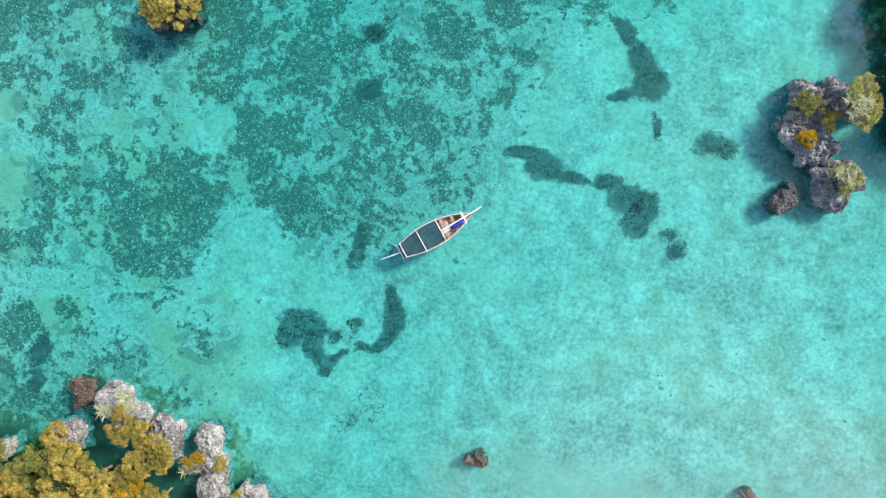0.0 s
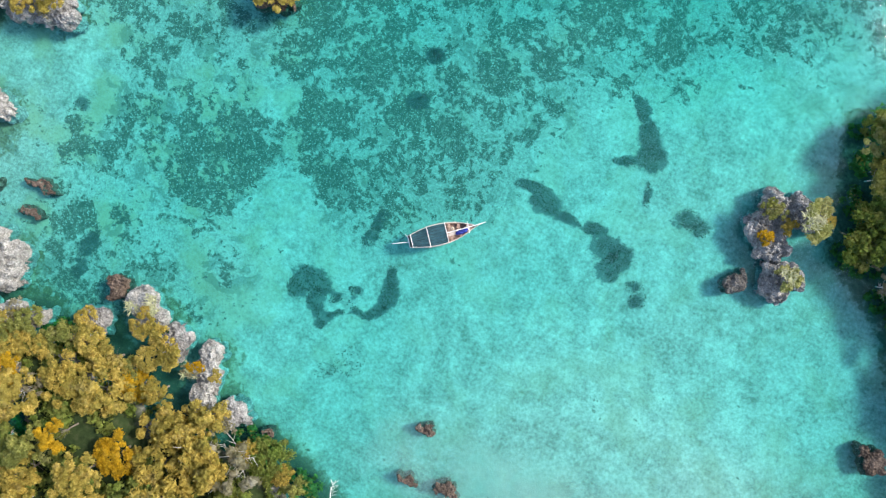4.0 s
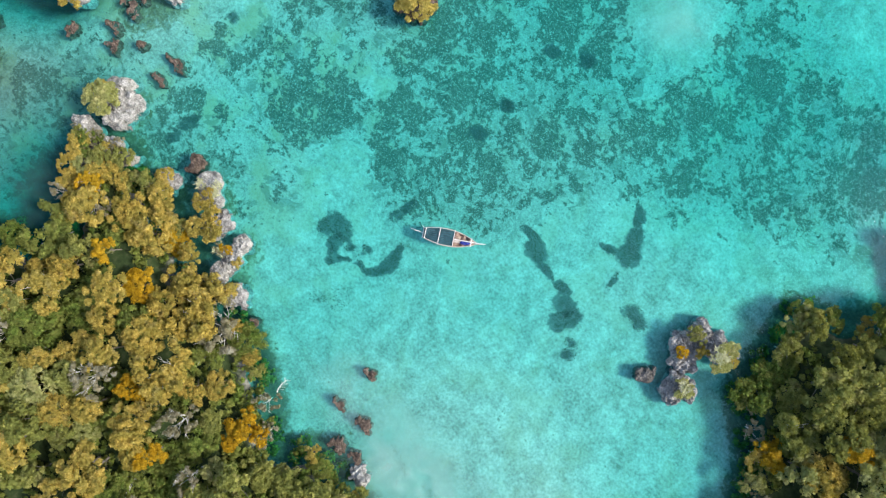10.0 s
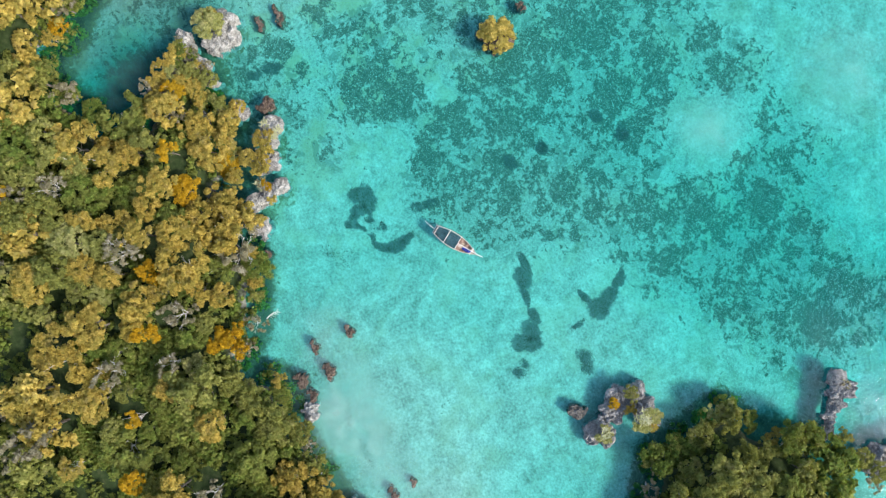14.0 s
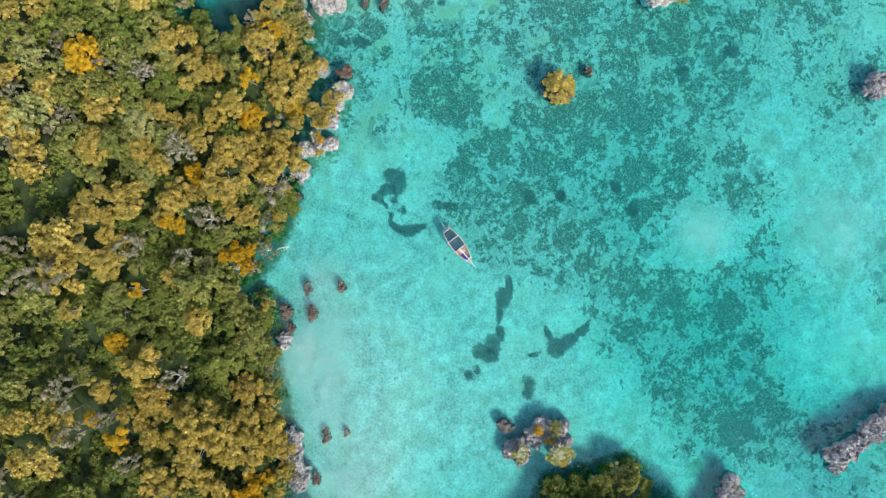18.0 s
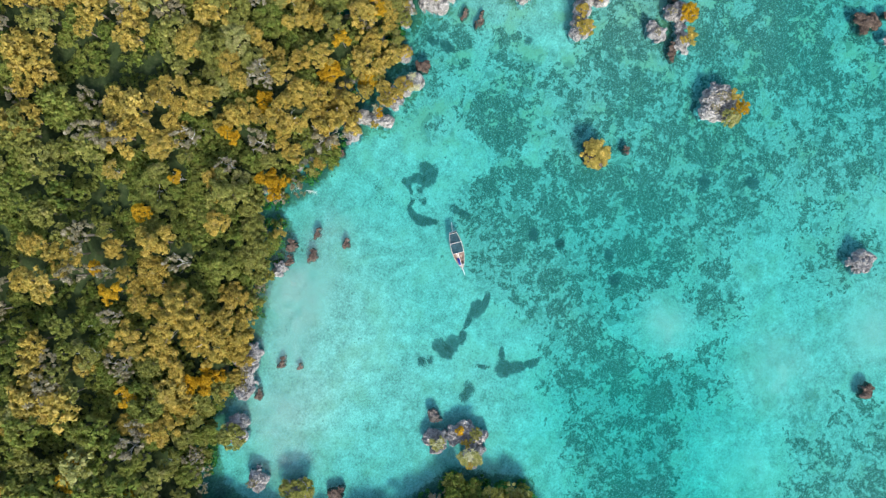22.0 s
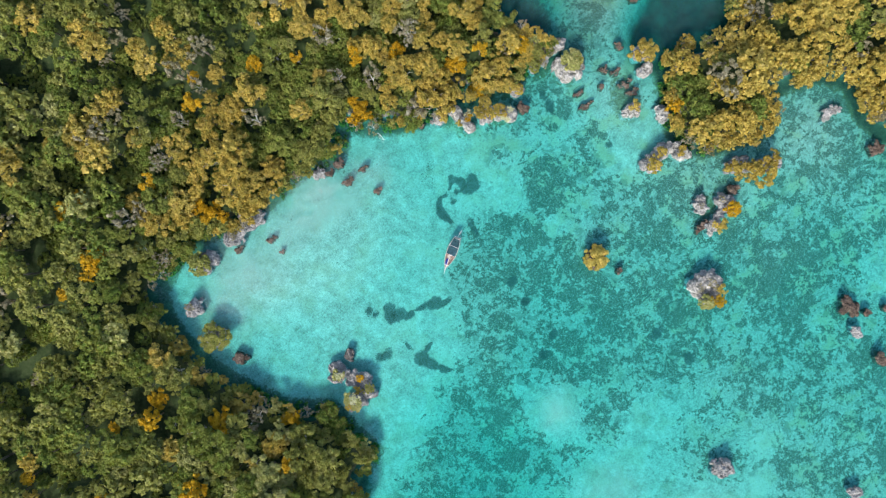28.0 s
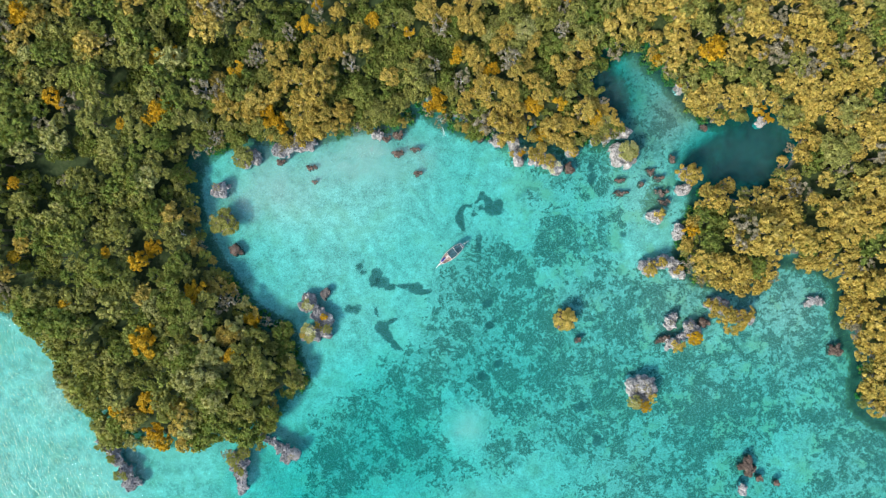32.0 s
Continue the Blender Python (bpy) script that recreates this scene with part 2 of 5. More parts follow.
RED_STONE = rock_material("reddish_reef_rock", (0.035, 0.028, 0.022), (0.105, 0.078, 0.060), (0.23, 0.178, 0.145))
BARK = wood_material("bark", (0.10, 0.08, 0.06), (0.28, 0.25, 0.21), 0.9)
DEADWOOD = wood_material("bleached_deadwood", (0.42, 0.40, 0.36), (0.72, 0.70, 0.65), 0.85)
SUCCULENT = leaf_material("pale_succulent_blades", (0.36, 0.37, 0.20), (0.60, 0.60, 0.38), (0.80, 0.79, 0.60), (0.40, 0.44, 0.22), 0.5, (0.7, 0.68, 0.5))
WEED = leaf_material("dark_seagrass_blades", (0.030, 0.046, 0.042), (0.058, 0.080, 0.068), (0.095, 0.12, 0.10), (0.05, 0.07, 0.06), 0.3, (0.08, 0.10, 0.08))
PLANK = wood_material("worn_brown_planks", (0.16, 0.10, 0.075), (0.44, 0.31, 0.245))
GREYWOOD = wood_material("weathered_grey_wood", (0.24, 0.18, 0.14), (0.62, 0.55, 0.48), 0.8)
PAINTED = wood_material("chalky_white_painted_wood", (0.46, 0.43, 0.39), (0.80, 0.78, 0.74), 0.6)
TARP = cloth_material("dark_teal_tarpaulin", (0.022, 0.078, 0.098), (0.052, 0.145, 0.175))
BLUE_CLOTH = cloth_material("deep_blue_cloth", (0.008, 0.014, 0.11), (0.03, 0.05, 0.30))
DARKROPE = cloth_material("dark_cord", (0.010, 0.018, 0.022), (0.03, 0.045, 0.05))
ROPE = cloth_material("pale_rope", (0.35, 0.30, 0.22), (0.6, 0.54, 0.42))


# ---- mesh helpers ----
rng = np.random.default_rng(7)


def lattice(ix, iy, seed):
    n = (ix * 374761393 + iy * 668265263 + seed * 974711) & 0x7FFFFFFF
    n = ((n ^ (n >> 13)) * 1274126177) & 0x7FFFFFFF
    return ((n ^ (n >> 16)) & 0xFFFF) / 65535.0


def value_noise(x, y, seed=0, octaves=4):
    """Smooth noise from 0 to 1 on arrays."""
    total, amp, norm = 0.0, 1.0, 0.0
    for o in range(octaves):
        xi, yi = np.floor(x).astype(np.int64), np.floor(y).astype(np.int64)
        fx, fy = x - xi, y - yi
        fx, fy = fx * fx * (3 - 2 * fx), fy * fy * (3 - 2 * fy)
        s = seed + o * 17
        a, b = lattice(xi, yi, s), lattice(xi + 1, yi, s)
        c, d = lattice(xi, yi + 1, s), lattice(xi + 1, yi + 1, s)
        total = total + amp * ((a * (1 - fx) + b * fx) * (1 - fy) + (c * (1 - fx) + d * fx) * fy)
        norm += amp
        amp *= 0.5
        x, y = x * 2.03 + 11.3, y * 2.03 + 5.7
    return total / norm


def smooth(x, lo, hi):
    t = np.clip((x - lo) / (hi - lo), 0, 1)
    return t * t * (3 - 2 * t)


def mesh_from_arrays(name, verts, quads, material, attributes=(), shade_smooth=False):
    """A mesh from arrays of points and of faces with the same number of corners."""
    me = bpy.data.meshes.new(name)
    n, k = quads.shape
    me.vertices.add(len(verts))
    me.vertices.foreach_set("co", np.ascontiguousarray(verts, dtype=np.float32).ravel())
    me.loops.add(n * k)
    me.loops.foreach_set("vertex_index", np.ascontiguousarray(quads, dtype=np.int32).ravel())
    me.polygons.add(n)
    me.polygons.foreach_set("loop_start", np.arange(0, n * k, k, dtype=np.int32))
    me.polygons.foreach_set("use_smooth", np.full(n, shade_smooth))
    me.update(calc_edges=True)
    for key, values in attributes:
        a = me.attributes.new(key, "FLOAT", "POINT")
        a.data.foreach_set("value", np.ascontiguousarray(values, dtype=np.float32).ravel())
    me.materials.append(material)
    return me


def part(name, bm, material, parent, label="", shade_smooth=False):
    """Links a bmesh as one mesh object under a thing or a part."""
    me = bpy.data.meshes.new(name)
    bm.to_mesh(me)
    bm.free()
    for p in me.polygons:
        p.use_smooth = shade_smooth
    me.materials.append(material)
    ob = new(name, me)
    ob.parent = parent
    return tagged(ob, label)


def tube(points, radii, sides=7, caps=True):
    """A bmesh of a round bar along points, tapering by radii."""
    bm = bmesh.new()
    rings = []
    pts = [Vector(p) for p in points]
    for i, p in enumerate(pts):
        d = (pts[min(i + 1, len(pts) - 1)] - pts[max(i - 1, 0)]).normalized()
        q = d.to_track_quat("Z", "Y")
        rings.append([bm.verts.new(p + q @ Vector((math.cos(a) * radii[i], math.sin(a) * radii[i], 0)))
                      for a in (2 * math.pi * j / sides for j in range(sides))])
    for a, b in zip(rings, rings[1:]):
        for j in range(sides):
            bm.faces.new((a[j], a[(j + 1) % sides], b[(j + 1) % sides], b[j]))
    if caps:
        bm.faces.new(rings[0][::-1])
        bm.faces.new(rings[-1])
    return bm


def joined(bms):
    """Several bmeshes as one."""
    out = bmesh.new()
    for b in bms:
        me = bpy.data.meshes.new("tmp")
        b.to_mesh(me)
        b.free()
        out.from_mesh(me)
        bpy.data.meshes.remove(me)
    return out


def slab(cx, cy, cz, lx, ly, lz, bevel=0.01, turn=0.0):
    """A bevelled board."""
    bm = bmesh.new()
    bmesh.ops.create_cube(bm, size=1, matrix=pose(cx, cy, cz, 0, 0, turn) @ Matrix.Diagonal((lx, ly, lz, 1)))
    bmesh.ops.bevel(bm, geom=bm.edges[:], offset=bevel, segments=1, affect="EDGES")
    return bm


# ---- plan: shoreline under the outer crowns, in metres ----
SHORE_WEST = [(-160, -4), (-118, -12), (-101, -18), (-90, -27), (-90, -33), (-83, -40), (-80, -46), (-75.5, -47), (-65, -48), (-57, -48), (-51, -46),
              (-46, -47), (-40.5, -43.5), (-37, -37), (-31, -33), (-34, -24), (-36, -18), (-44, -14), (-49.5, -7), (-53.5, -1), (-56.5, 6), (-58, 13.5), (-57, 19)]
SHORE_NORTH = [(-52, 22.5), (-44, 24.5), (-37, 23.5), (-29, 24.5), (-18.5, 27), (-8, 28), (-6, 31.5), (-2, 28.5), (6, 25.5), (11, 25), (14, 23.5), (18, 26.8), (20.5, 24.5),
               (24.5, 23.5), (26.5, 24.8), (29, 22.5), (31.5, 23), (33.5, 24.5), (36.5, 23.5), (41, 25.5), (41.5, 29), (37.5, 34), (34, 40.5), (39.5, 42), (41.5, 45), (45.5, 46.5), (48.5, 42), (52.5, 38)]
SHORE_CREEK = [(58, 31), (64, 28.5), (72, 30), (78.5, 31), (80, 25), (76, 19), (77, 15.5), (71, 15), (66, 16), (59.5, 15), (58, 10), (56, 4.5),
               (54.5, -0.5), (55.5, -6), (59.5, -9), (65, -10), (72, -11.5), (78, -8.5), (80, -4.5), (89, -6), (93, -10), (92, -17.5), (97, -26.5)]
SHORE_EAST = [(96.5, -38), (102, -43), (125, -50), (170, -40), (170, 150), (-160, 150)]
SHORE = np.array(SHORE_WEST + SHORE_NORTH + SHORE_CREEK + SHORE_EAST, dtype=float)


def shore_distance(x, y):
    """Metres inside (above 0) or outside (below 0) the shoreline."""
    x, y = np.asarray(x, float), np.asarray(y, float)
    inside = np.zeros(x.shape, bool)
    best = np.full(x.shape, 1e9)
    for (ax, ay), (bx, by) in zip(SHORE, np.roll(SHORE, -1, axis=0)):
        dx, dy = bx - ax, by - ay
        t = np.clip(((x - ax) * dx + (y - ay) * dy) / (dx * dx + dy * dy), 0, 1)
        best = np.minimum(best, (x - ax - t * dx) ** 2 + (y - ay - t * dy) ** 2)
        if ay != by:
            inside ^= ((ay > y) != (by > y)) & (x < dx * (y - ay) / dy + ax)
    return np.where(inside, 1, -1) * np.sqrt(best)


def blobs(x, y, rows):
    """The sum of soft round fields (x, y, radius, amount)."""
    v = np.zeros(np.shape(x))
    for bx, by, r, a in rows:
        v = v + a * np.exp(-((x - bx) ** 2 + (y - by) ** 2) / (r * r))
    return v


# where the meadow is dense, and where bare sand shows
WEED_DENSE = [(17, -13, 10, .35), (7, -10, 8, .45), (20, -4, 8, .35), (26, 3, 6, .4), (3, -16, 8, .35), (8, 0.5, 3.5, .45), (2.5, -7.5, 5, .4), (37, -11, 4, .3),
              (14, -18, 12, .2), (-12, -32, 9, .3), (39, -34, 8, .35), (36, -45, 8, .3), (-20, -42, 12, .35), (-28, -50, 11, .75), (-14, -46, 8, .3), (-2, -50, 9, .25), (4, -25, 8, .3), (29, -25, 8, .3)]
WEED_MORE = [(56, -46, 9, .35), (73, -30, 8, .4), (-11, -36, 8, .2), (44, -15, 4.5, .5), (29, 5, 5, .35), (9, 10, 3, .15), (35, 17, 3, .4), (42, 3, 4, .3),
             (62, -36, 8, .3), (52, 32, 6, .5), (84, -22, 6, .35), (15, -30, 10, .2), (48, 25, 4, .5), (45, 33, 5, .3), (20, 14, 4, .1), (-16, -16, 5, .1)]
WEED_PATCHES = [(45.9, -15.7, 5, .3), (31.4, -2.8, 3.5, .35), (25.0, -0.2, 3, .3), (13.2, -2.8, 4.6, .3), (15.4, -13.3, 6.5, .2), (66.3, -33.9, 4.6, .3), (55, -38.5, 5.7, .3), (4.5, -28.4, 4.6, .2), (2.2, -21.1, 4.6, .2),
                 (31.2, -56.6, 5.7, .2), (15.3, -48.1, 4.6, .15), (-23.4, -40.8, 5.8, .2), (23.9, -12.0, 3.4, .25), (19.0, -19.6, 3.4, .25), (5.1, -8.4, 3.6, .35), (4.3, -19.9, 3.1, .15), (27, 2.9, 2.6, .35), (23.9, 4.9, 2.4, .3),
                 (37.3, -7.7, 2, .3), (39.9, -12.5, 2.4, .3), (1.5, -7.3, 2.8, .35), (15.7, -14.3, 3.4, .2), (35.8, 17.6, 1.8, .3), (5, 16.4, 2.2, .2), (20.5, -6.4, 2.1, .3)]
SAND_MORE = [(24, -6.7, 2.8, .45), (24.9, 9.9, 4, .3), (44.7, .4, 4.6, .3), (21, 5.9, 3.2, .35), (16.3, 5.4, 3.4, .3), (1, -35.1, 2.6, .3), (-7.9, -37.9, 2.4, .35), (18.4, .6, 3.1, .3), (30, -3.4, 1.8, .35), (34.8, -6.1, 1.8, .3),
             (12.5, -1.7, 1.8, .3), (21, -16.4, 1.8, .3), (.2, -16, 1.8, .3), (10.6, -10.1, 1.1, .3), (5.6, -47.9, 2.6, .3), (42.1, -69.7, 4.6, .4), (36.3, -78.5, 4.6, .4), (65, -52.4, 3.4, .3), (46, -42.3, 3.4, .3), (25, -15.2, 2.2, .3), (23.9, -25.7, 2.3, .3)]
SAND_BARE = [(31, -3, 5, .45), (23, -7, 3, .5), (18, 1.5, 4, .5), (28, -11, 3, .35), (32, 9, 5, .3), (5.9, -43.2, 4.6, .95), (8, -64, 8, .9), (-12, -68, 9, .8), (22, -56, 6, .6), (20, -80, 10, .9), (22, 4, 3, .4),
             (31, -25, 3, .4), (33, -55, 6, .4), (47, -1, 5, .5), (86, -34, 6, .4), (66, -22, 4, .4), (82, -49, 7, .4), (12, 22, 4, .3), (50, 33, 5, .3)]


# round bare patches, cleared in the meadow
DISCS = [(5.8, -43.3, 5.0), (7.4, -63, 5.6), (-9.5, -68.8, 5.2), (23.3, -78, 7.5), (14.4, -60.5, 3.2)]


def weed_density(x, y):
    east = smooth(0.8 * x - 0.6 * y + 6 * (value_noise(x / 9, y / 9, 3, 3) - 0.5), 2.0, 14.0)
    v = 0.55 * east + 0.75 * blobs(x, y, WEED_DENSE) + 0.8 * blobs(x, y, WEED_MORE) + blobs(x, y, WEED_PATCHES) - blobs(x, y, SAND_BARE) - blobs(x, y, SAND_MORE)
    v = v + 0.16 * smooth(0.6 * x - y, 48, 70) * (0.35 + 1.3 * value_noise(x / 6, y / 6, 61, 3))
    v = v - 0.35 * smooth(x, 30, 60) * smooth(y, -8, 6)
    v = v - 0.13 * smooth(-y - 0.2 * x, 22, 36)
    for cx, cy, r in DISCS:
        v = v - 0.8 * (1 - smooth(np.hypot(x - cx, y - cy) + 2.4 * (value_noise(x / 2, y / 2, 63, 3) - 0.5), r - 1.2, r + 0.4))
    return np.clip(v, -0.25, 0.62)


DEEP = [(37.5, 39.5, 5, 4.5), (40, 33, 4, 2.6), (66, 21, 7, 2.8), (77, 22, 8, 4), (72, 28, 5, 1.6), (79, 29, 5, 2.5), (82, 31, 5, 2.5), (60, 19, 4, 1.4), (-14, -50, 18, .9), (-30, -58, 18, .75), (-37, -60, 12, .9), (10, -36, 22, .35), (62, -42, 20, .35)]
SHALLOW = [(-24, 10, 14, .5), (-40, 12, 9, .45), (5.9, -43, 5, .4), (-92, -36, 5, .7), (-12, 14, 10, .25), (58, -8, 15, .5), (82, -16, 13, .55), (47, 10, 9, .3), (60, -32, 14, .25), (54, 33, 6, .65), (53, 26, 5, .3), (61, 29, 4, .35), (44.7, 43, 4, .5), (44, 16, 8, .15)]


def depth_at(x, y):
    d = 1.55 + 0.5 * (value_noise(x / 16, y / 16, 21, 3) - 0.5) + blobs(x, y, DEEP) * (0.45 + 1.1 * value_noise(x / 5, y / 5, 47, 3)) - blobs(x, y, SHALLOW)
    return np.clip(d, 0.5, 7.0)


def ground_height(x, y):
    sd = shore_distance(x, y) - 3.5 + 1.6 * (value_noise(x / 2.5, y / 2.5, 5, 3) - 0.5)
    land = 0.5 + 1.1 * smooth(sd, 0, 5) + 0.6 * (value_noise(x / 3, y / 3, 9, 3) - 0.5)
    bed = -depth_at(x, y) + 0.25 * (value_noise(x / 1.7, y / 1.7, 31, 3) - 0.5)
    k = smooth(sd, -0.5, 0.6)
    return bed * (1 - k) + land * k, k


def grid_arrays(x0, x1, y0, y1, step, far):
    """A grid whose outer rows run out to the horizon."""
    xs = np.concatenate([[-far, -far / 4, x0 - 60], np.arange(x0, x1 + step / 2, step), [x1 + 60, far / 4, far]])
    ys = np.concatenate([[-far, -far / 4, y0 - 60], np.arange(y0, y1 + step / 2, step), [y1 + 60, far / 4, far]])
    gx, gy = np.meshgrid(xs, ys)
    i = np.arange(gx.size).reshape(gx.shape)
    quads = np.stack([i[:-1, :-1], i[:-1, 1:], i[1:, 1:], i[1:, :-1]], -1).reshape(-1, 4)
    return gx.ravel(), gy.ravel(), quads


# solid seagrass beds: lobes (x, y, long half axis, short half axis, turn)
BEDS = {
    "cluster": ((12.4, 9.0, 1.9, 1.3, 10), (10.7, 9.2, 1.1, .9, 60), (13.4, 10.6, 1.0, .8, 120), (10.6, 11.4, 1.4, .8, 140), (9.2, 12.7, .8, .6, 60), (8.2, 11.2, 1.1, .35, 40)),
    "cluster_rim": ((7.3, 8.0, .8, .5, 0), (6.3, 9.8, 1.3, .4, 160), (8.9, 9.7, .7, .4, 40)),
    "fin": ((4.5, 4.9, 1.2, .55, 115), (3.9, 6.8, 1.5, .85, 95), (4.4, 9.0, 1.2, .55, 60)),
    "stern": ((8.5, 1.9, 1.2, .8, 80), (8.5, -.2, 1.3, .6, 80)),
    "long": ((-4.5, -10.7, 1.7, .55, 195), (-6.6, -9.7, 1.6, 1.1, 190), (-9.3, -9.3, 1.6, .55, 175)),
    "wide": ((-12.5, -9.6, 1.3, .6, 15), (-14.6, -8.5, 1.6, 1.1, 20), (-16.4, -8.2, 1.3, 1.1, 110), (-15.8, -6.6, 1.4, 1.2, 90)),
    "wide_tail": ((-19.0, -6.0, .9, .6, 30), (-20.0, -4.8, 1.0, .9, 60)),
    "south": ((-11.5, -23.4, 1.5, .7, 134), (-13.3, -21.3, 1.4, 1.0, 130), (-14.6, -19.2, 1.4, 1.4, 90), (-12.2, -17.6, 1.3, .45, 15), (-15.9, -15.5, 1.5, .35, 110)),
    "thin": ((-21.0, -15.0, 1.5, 1.1, 30), (-22.6, -14.8, 1.1, 1.0, 0)),
    "creek": ((35.4, 16.6, 2.0, 1.0, 80), (35.2, 19.2, 1.6, .8, 100)),
    "meadow_spots": ((11.3, -18.3, 1.0, .9, 0), (13.4, -27.9, 1.3, 1.0, 40), (9.4, -30.8, 1.3, 1.1, 0), (10.5, -13.3, 1.4, .9, 30), (10.9, -19.1, .9, .7, 0)),
    "outer_spots": ((33.3, -38.0, 1.6, 1.2, 20), (37.1, -46.2, 1.5, 1.2, 70), (42.8, 3.3, .9, .7, 0)),
}
FAINT = {"thin": 0.80, "creek": 0.78, "cluster": 0.92, "stern": .8, "wide_tail": .78, "meadow_spots": .82, "outer_spots": .82, "cluster_rim": .85}


def bed_field(x, y):
    """1 in the middle of a bed, 0.5 at its rim."""
    v = np.zeros(np.shape(x))
    for key, lobes in BEDS.items():
        for cx, cy, a, b, turn in lobes:
            c, s = math.cos(radians(turn)), math.sin(radians(turn))
            u, w = ((x - cx) * c + (y - cy) * s) / (a * 1.25), (-(x - cx) * s + (y - cy) * c) / (b * 1.25)
            v = np.maximum(v, FAINT.get(key, 1.0) * np.exp(-0.69 * (u * u + w * w)))
    return v


# ---- ground and water ----
gx, gy, quads = grid_arrays(-116, 116, -94, 104, 0.8, 2500)
gz, soil = ground_height(gx, gy)
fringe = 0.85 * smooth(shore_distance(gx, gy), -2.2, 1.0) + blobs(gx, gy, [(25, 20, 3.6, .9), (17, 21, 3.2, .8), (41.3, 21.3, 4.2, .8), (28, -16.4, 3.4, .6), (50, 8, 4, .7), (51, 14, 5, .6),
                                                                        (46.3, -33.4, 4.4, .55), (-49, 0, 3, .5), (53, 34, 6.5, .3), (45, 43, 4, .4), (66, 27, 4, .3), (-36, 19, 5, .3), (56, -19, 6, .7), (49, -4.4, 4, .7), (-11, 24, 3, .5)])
ledge = soil * (1 - smooth(shore_distance(gx, gy), 3.4, 4.8)) * (0.15 + 0.85 * smooth(gx, -20, 0))
creek = np.maximum(0.9 * smooth(depth_at(gx, gy), 1.5, 4.2) * (gy > 10), np.clip(blobs(gx, gy, [(40, 37, 6, .5), (66, 23, 6, .38), (77, 24, 6, .42), (47, 25, 5, .2), (54, 32, 8, .3), (45, 43, 5, .3)]), 0, 0.5))
# shore band: mud and roots, plus shade under the crowns put into the colour
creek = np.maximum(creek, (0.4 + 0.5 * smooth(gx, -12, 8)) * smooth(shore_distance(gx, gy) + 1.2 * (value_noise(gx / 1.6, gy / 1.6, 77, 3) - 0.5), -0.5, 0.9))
silt = blobs(gx, gy, [(-15.2, 20.7, 4.5, .7), (-21.7, 20.4, 4.5, .7), (-17.5, 24, 4, .6), (-28, 19, 4, .4), (-41, 16.5, 5, .5), (-12, 18, 3, .4), (5.9, -43.2, 4.4, .7), (8.4, -65, 6, .6), (22, -79, 7, .6), (-12, -68, 7, .45), (37, -78, 5, .45), (42, -70, 4, .4), (-34, 12, 6, .35)])
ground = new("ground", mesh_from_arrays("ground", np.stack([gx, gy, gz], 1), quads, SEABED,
                                        (("weed", weed_density(gx, gy)), ("bed", bed_field(gx, gy)), ("fringe", fringe), ("soil", soil), ("ledge", ledge), ("mud_and_shade", creek), ("silt", silt), ("algae", 0.3 + 0.4 * smooth(gx + 0.3 * gy, 8, 34))), True))
tagged(ground, "pale sandy lagoon bed with broken seagrass, rising to dark forest soil", "seabed", kind="structure")

wx, wy, quads = grid_arrays(-120, 120, -96, 108, 1.5, 2400)
sd = shore_distance(wx, wy)
open_sea = smooth(-wy - 0.25 * wx, 52, 74)
chop = 0.015 + 0.045 * open_sea + blobs(wx, wy, [(-32, -52, 12, .05), (-20, -60, 11, .05), (-27, -44, 9, .025)]) + 0.9 * smooth(-wx - 0.3 * wy, 88, 94)
water_depth = depth_at(wx, wy)
water_depth = water_depth + 1.5 * smooth(water_depth, 2.2, 5.0) * (wy > 10)
murk = np.clip(blobs(wx, wy, [(40, 37, 6.5, .5), (53, 33, 7, .26), (65, 22, 7, .38), (76, 22, 7, .46), (81, 30, 6, .4), (45, 43, 5, .2), (46, 27, 5, .25)]), 0, 0.5)
cloud = np.clip(blobs(wx, wy, [(-15.2, 20.7, 5.5, .29), (-22, 20.5, 5, .29), (-18, 24.5, 4, .3), (-28, 18.5, 5, .3), (-41, 16, 7, .3), (-48, 9, 5, .25), (-6, 21, 5, .25),
                               (5.9, -43.2, 4, .22), (8.4, -65, 6, .2), (22, -79, 7, .2)]), 0, 0.5)
water = new("water", mesh_from_arrays("water", np.stack([wx, wy, 0 * wx], 1), quads, WATER, (("depth", water_depth), ("chop", chop), ("murk", murk), ("cloud", cloud)), True))
tagged(water, "clear turquoise lagoon water with fine wind ripples", "water", kind="structure")


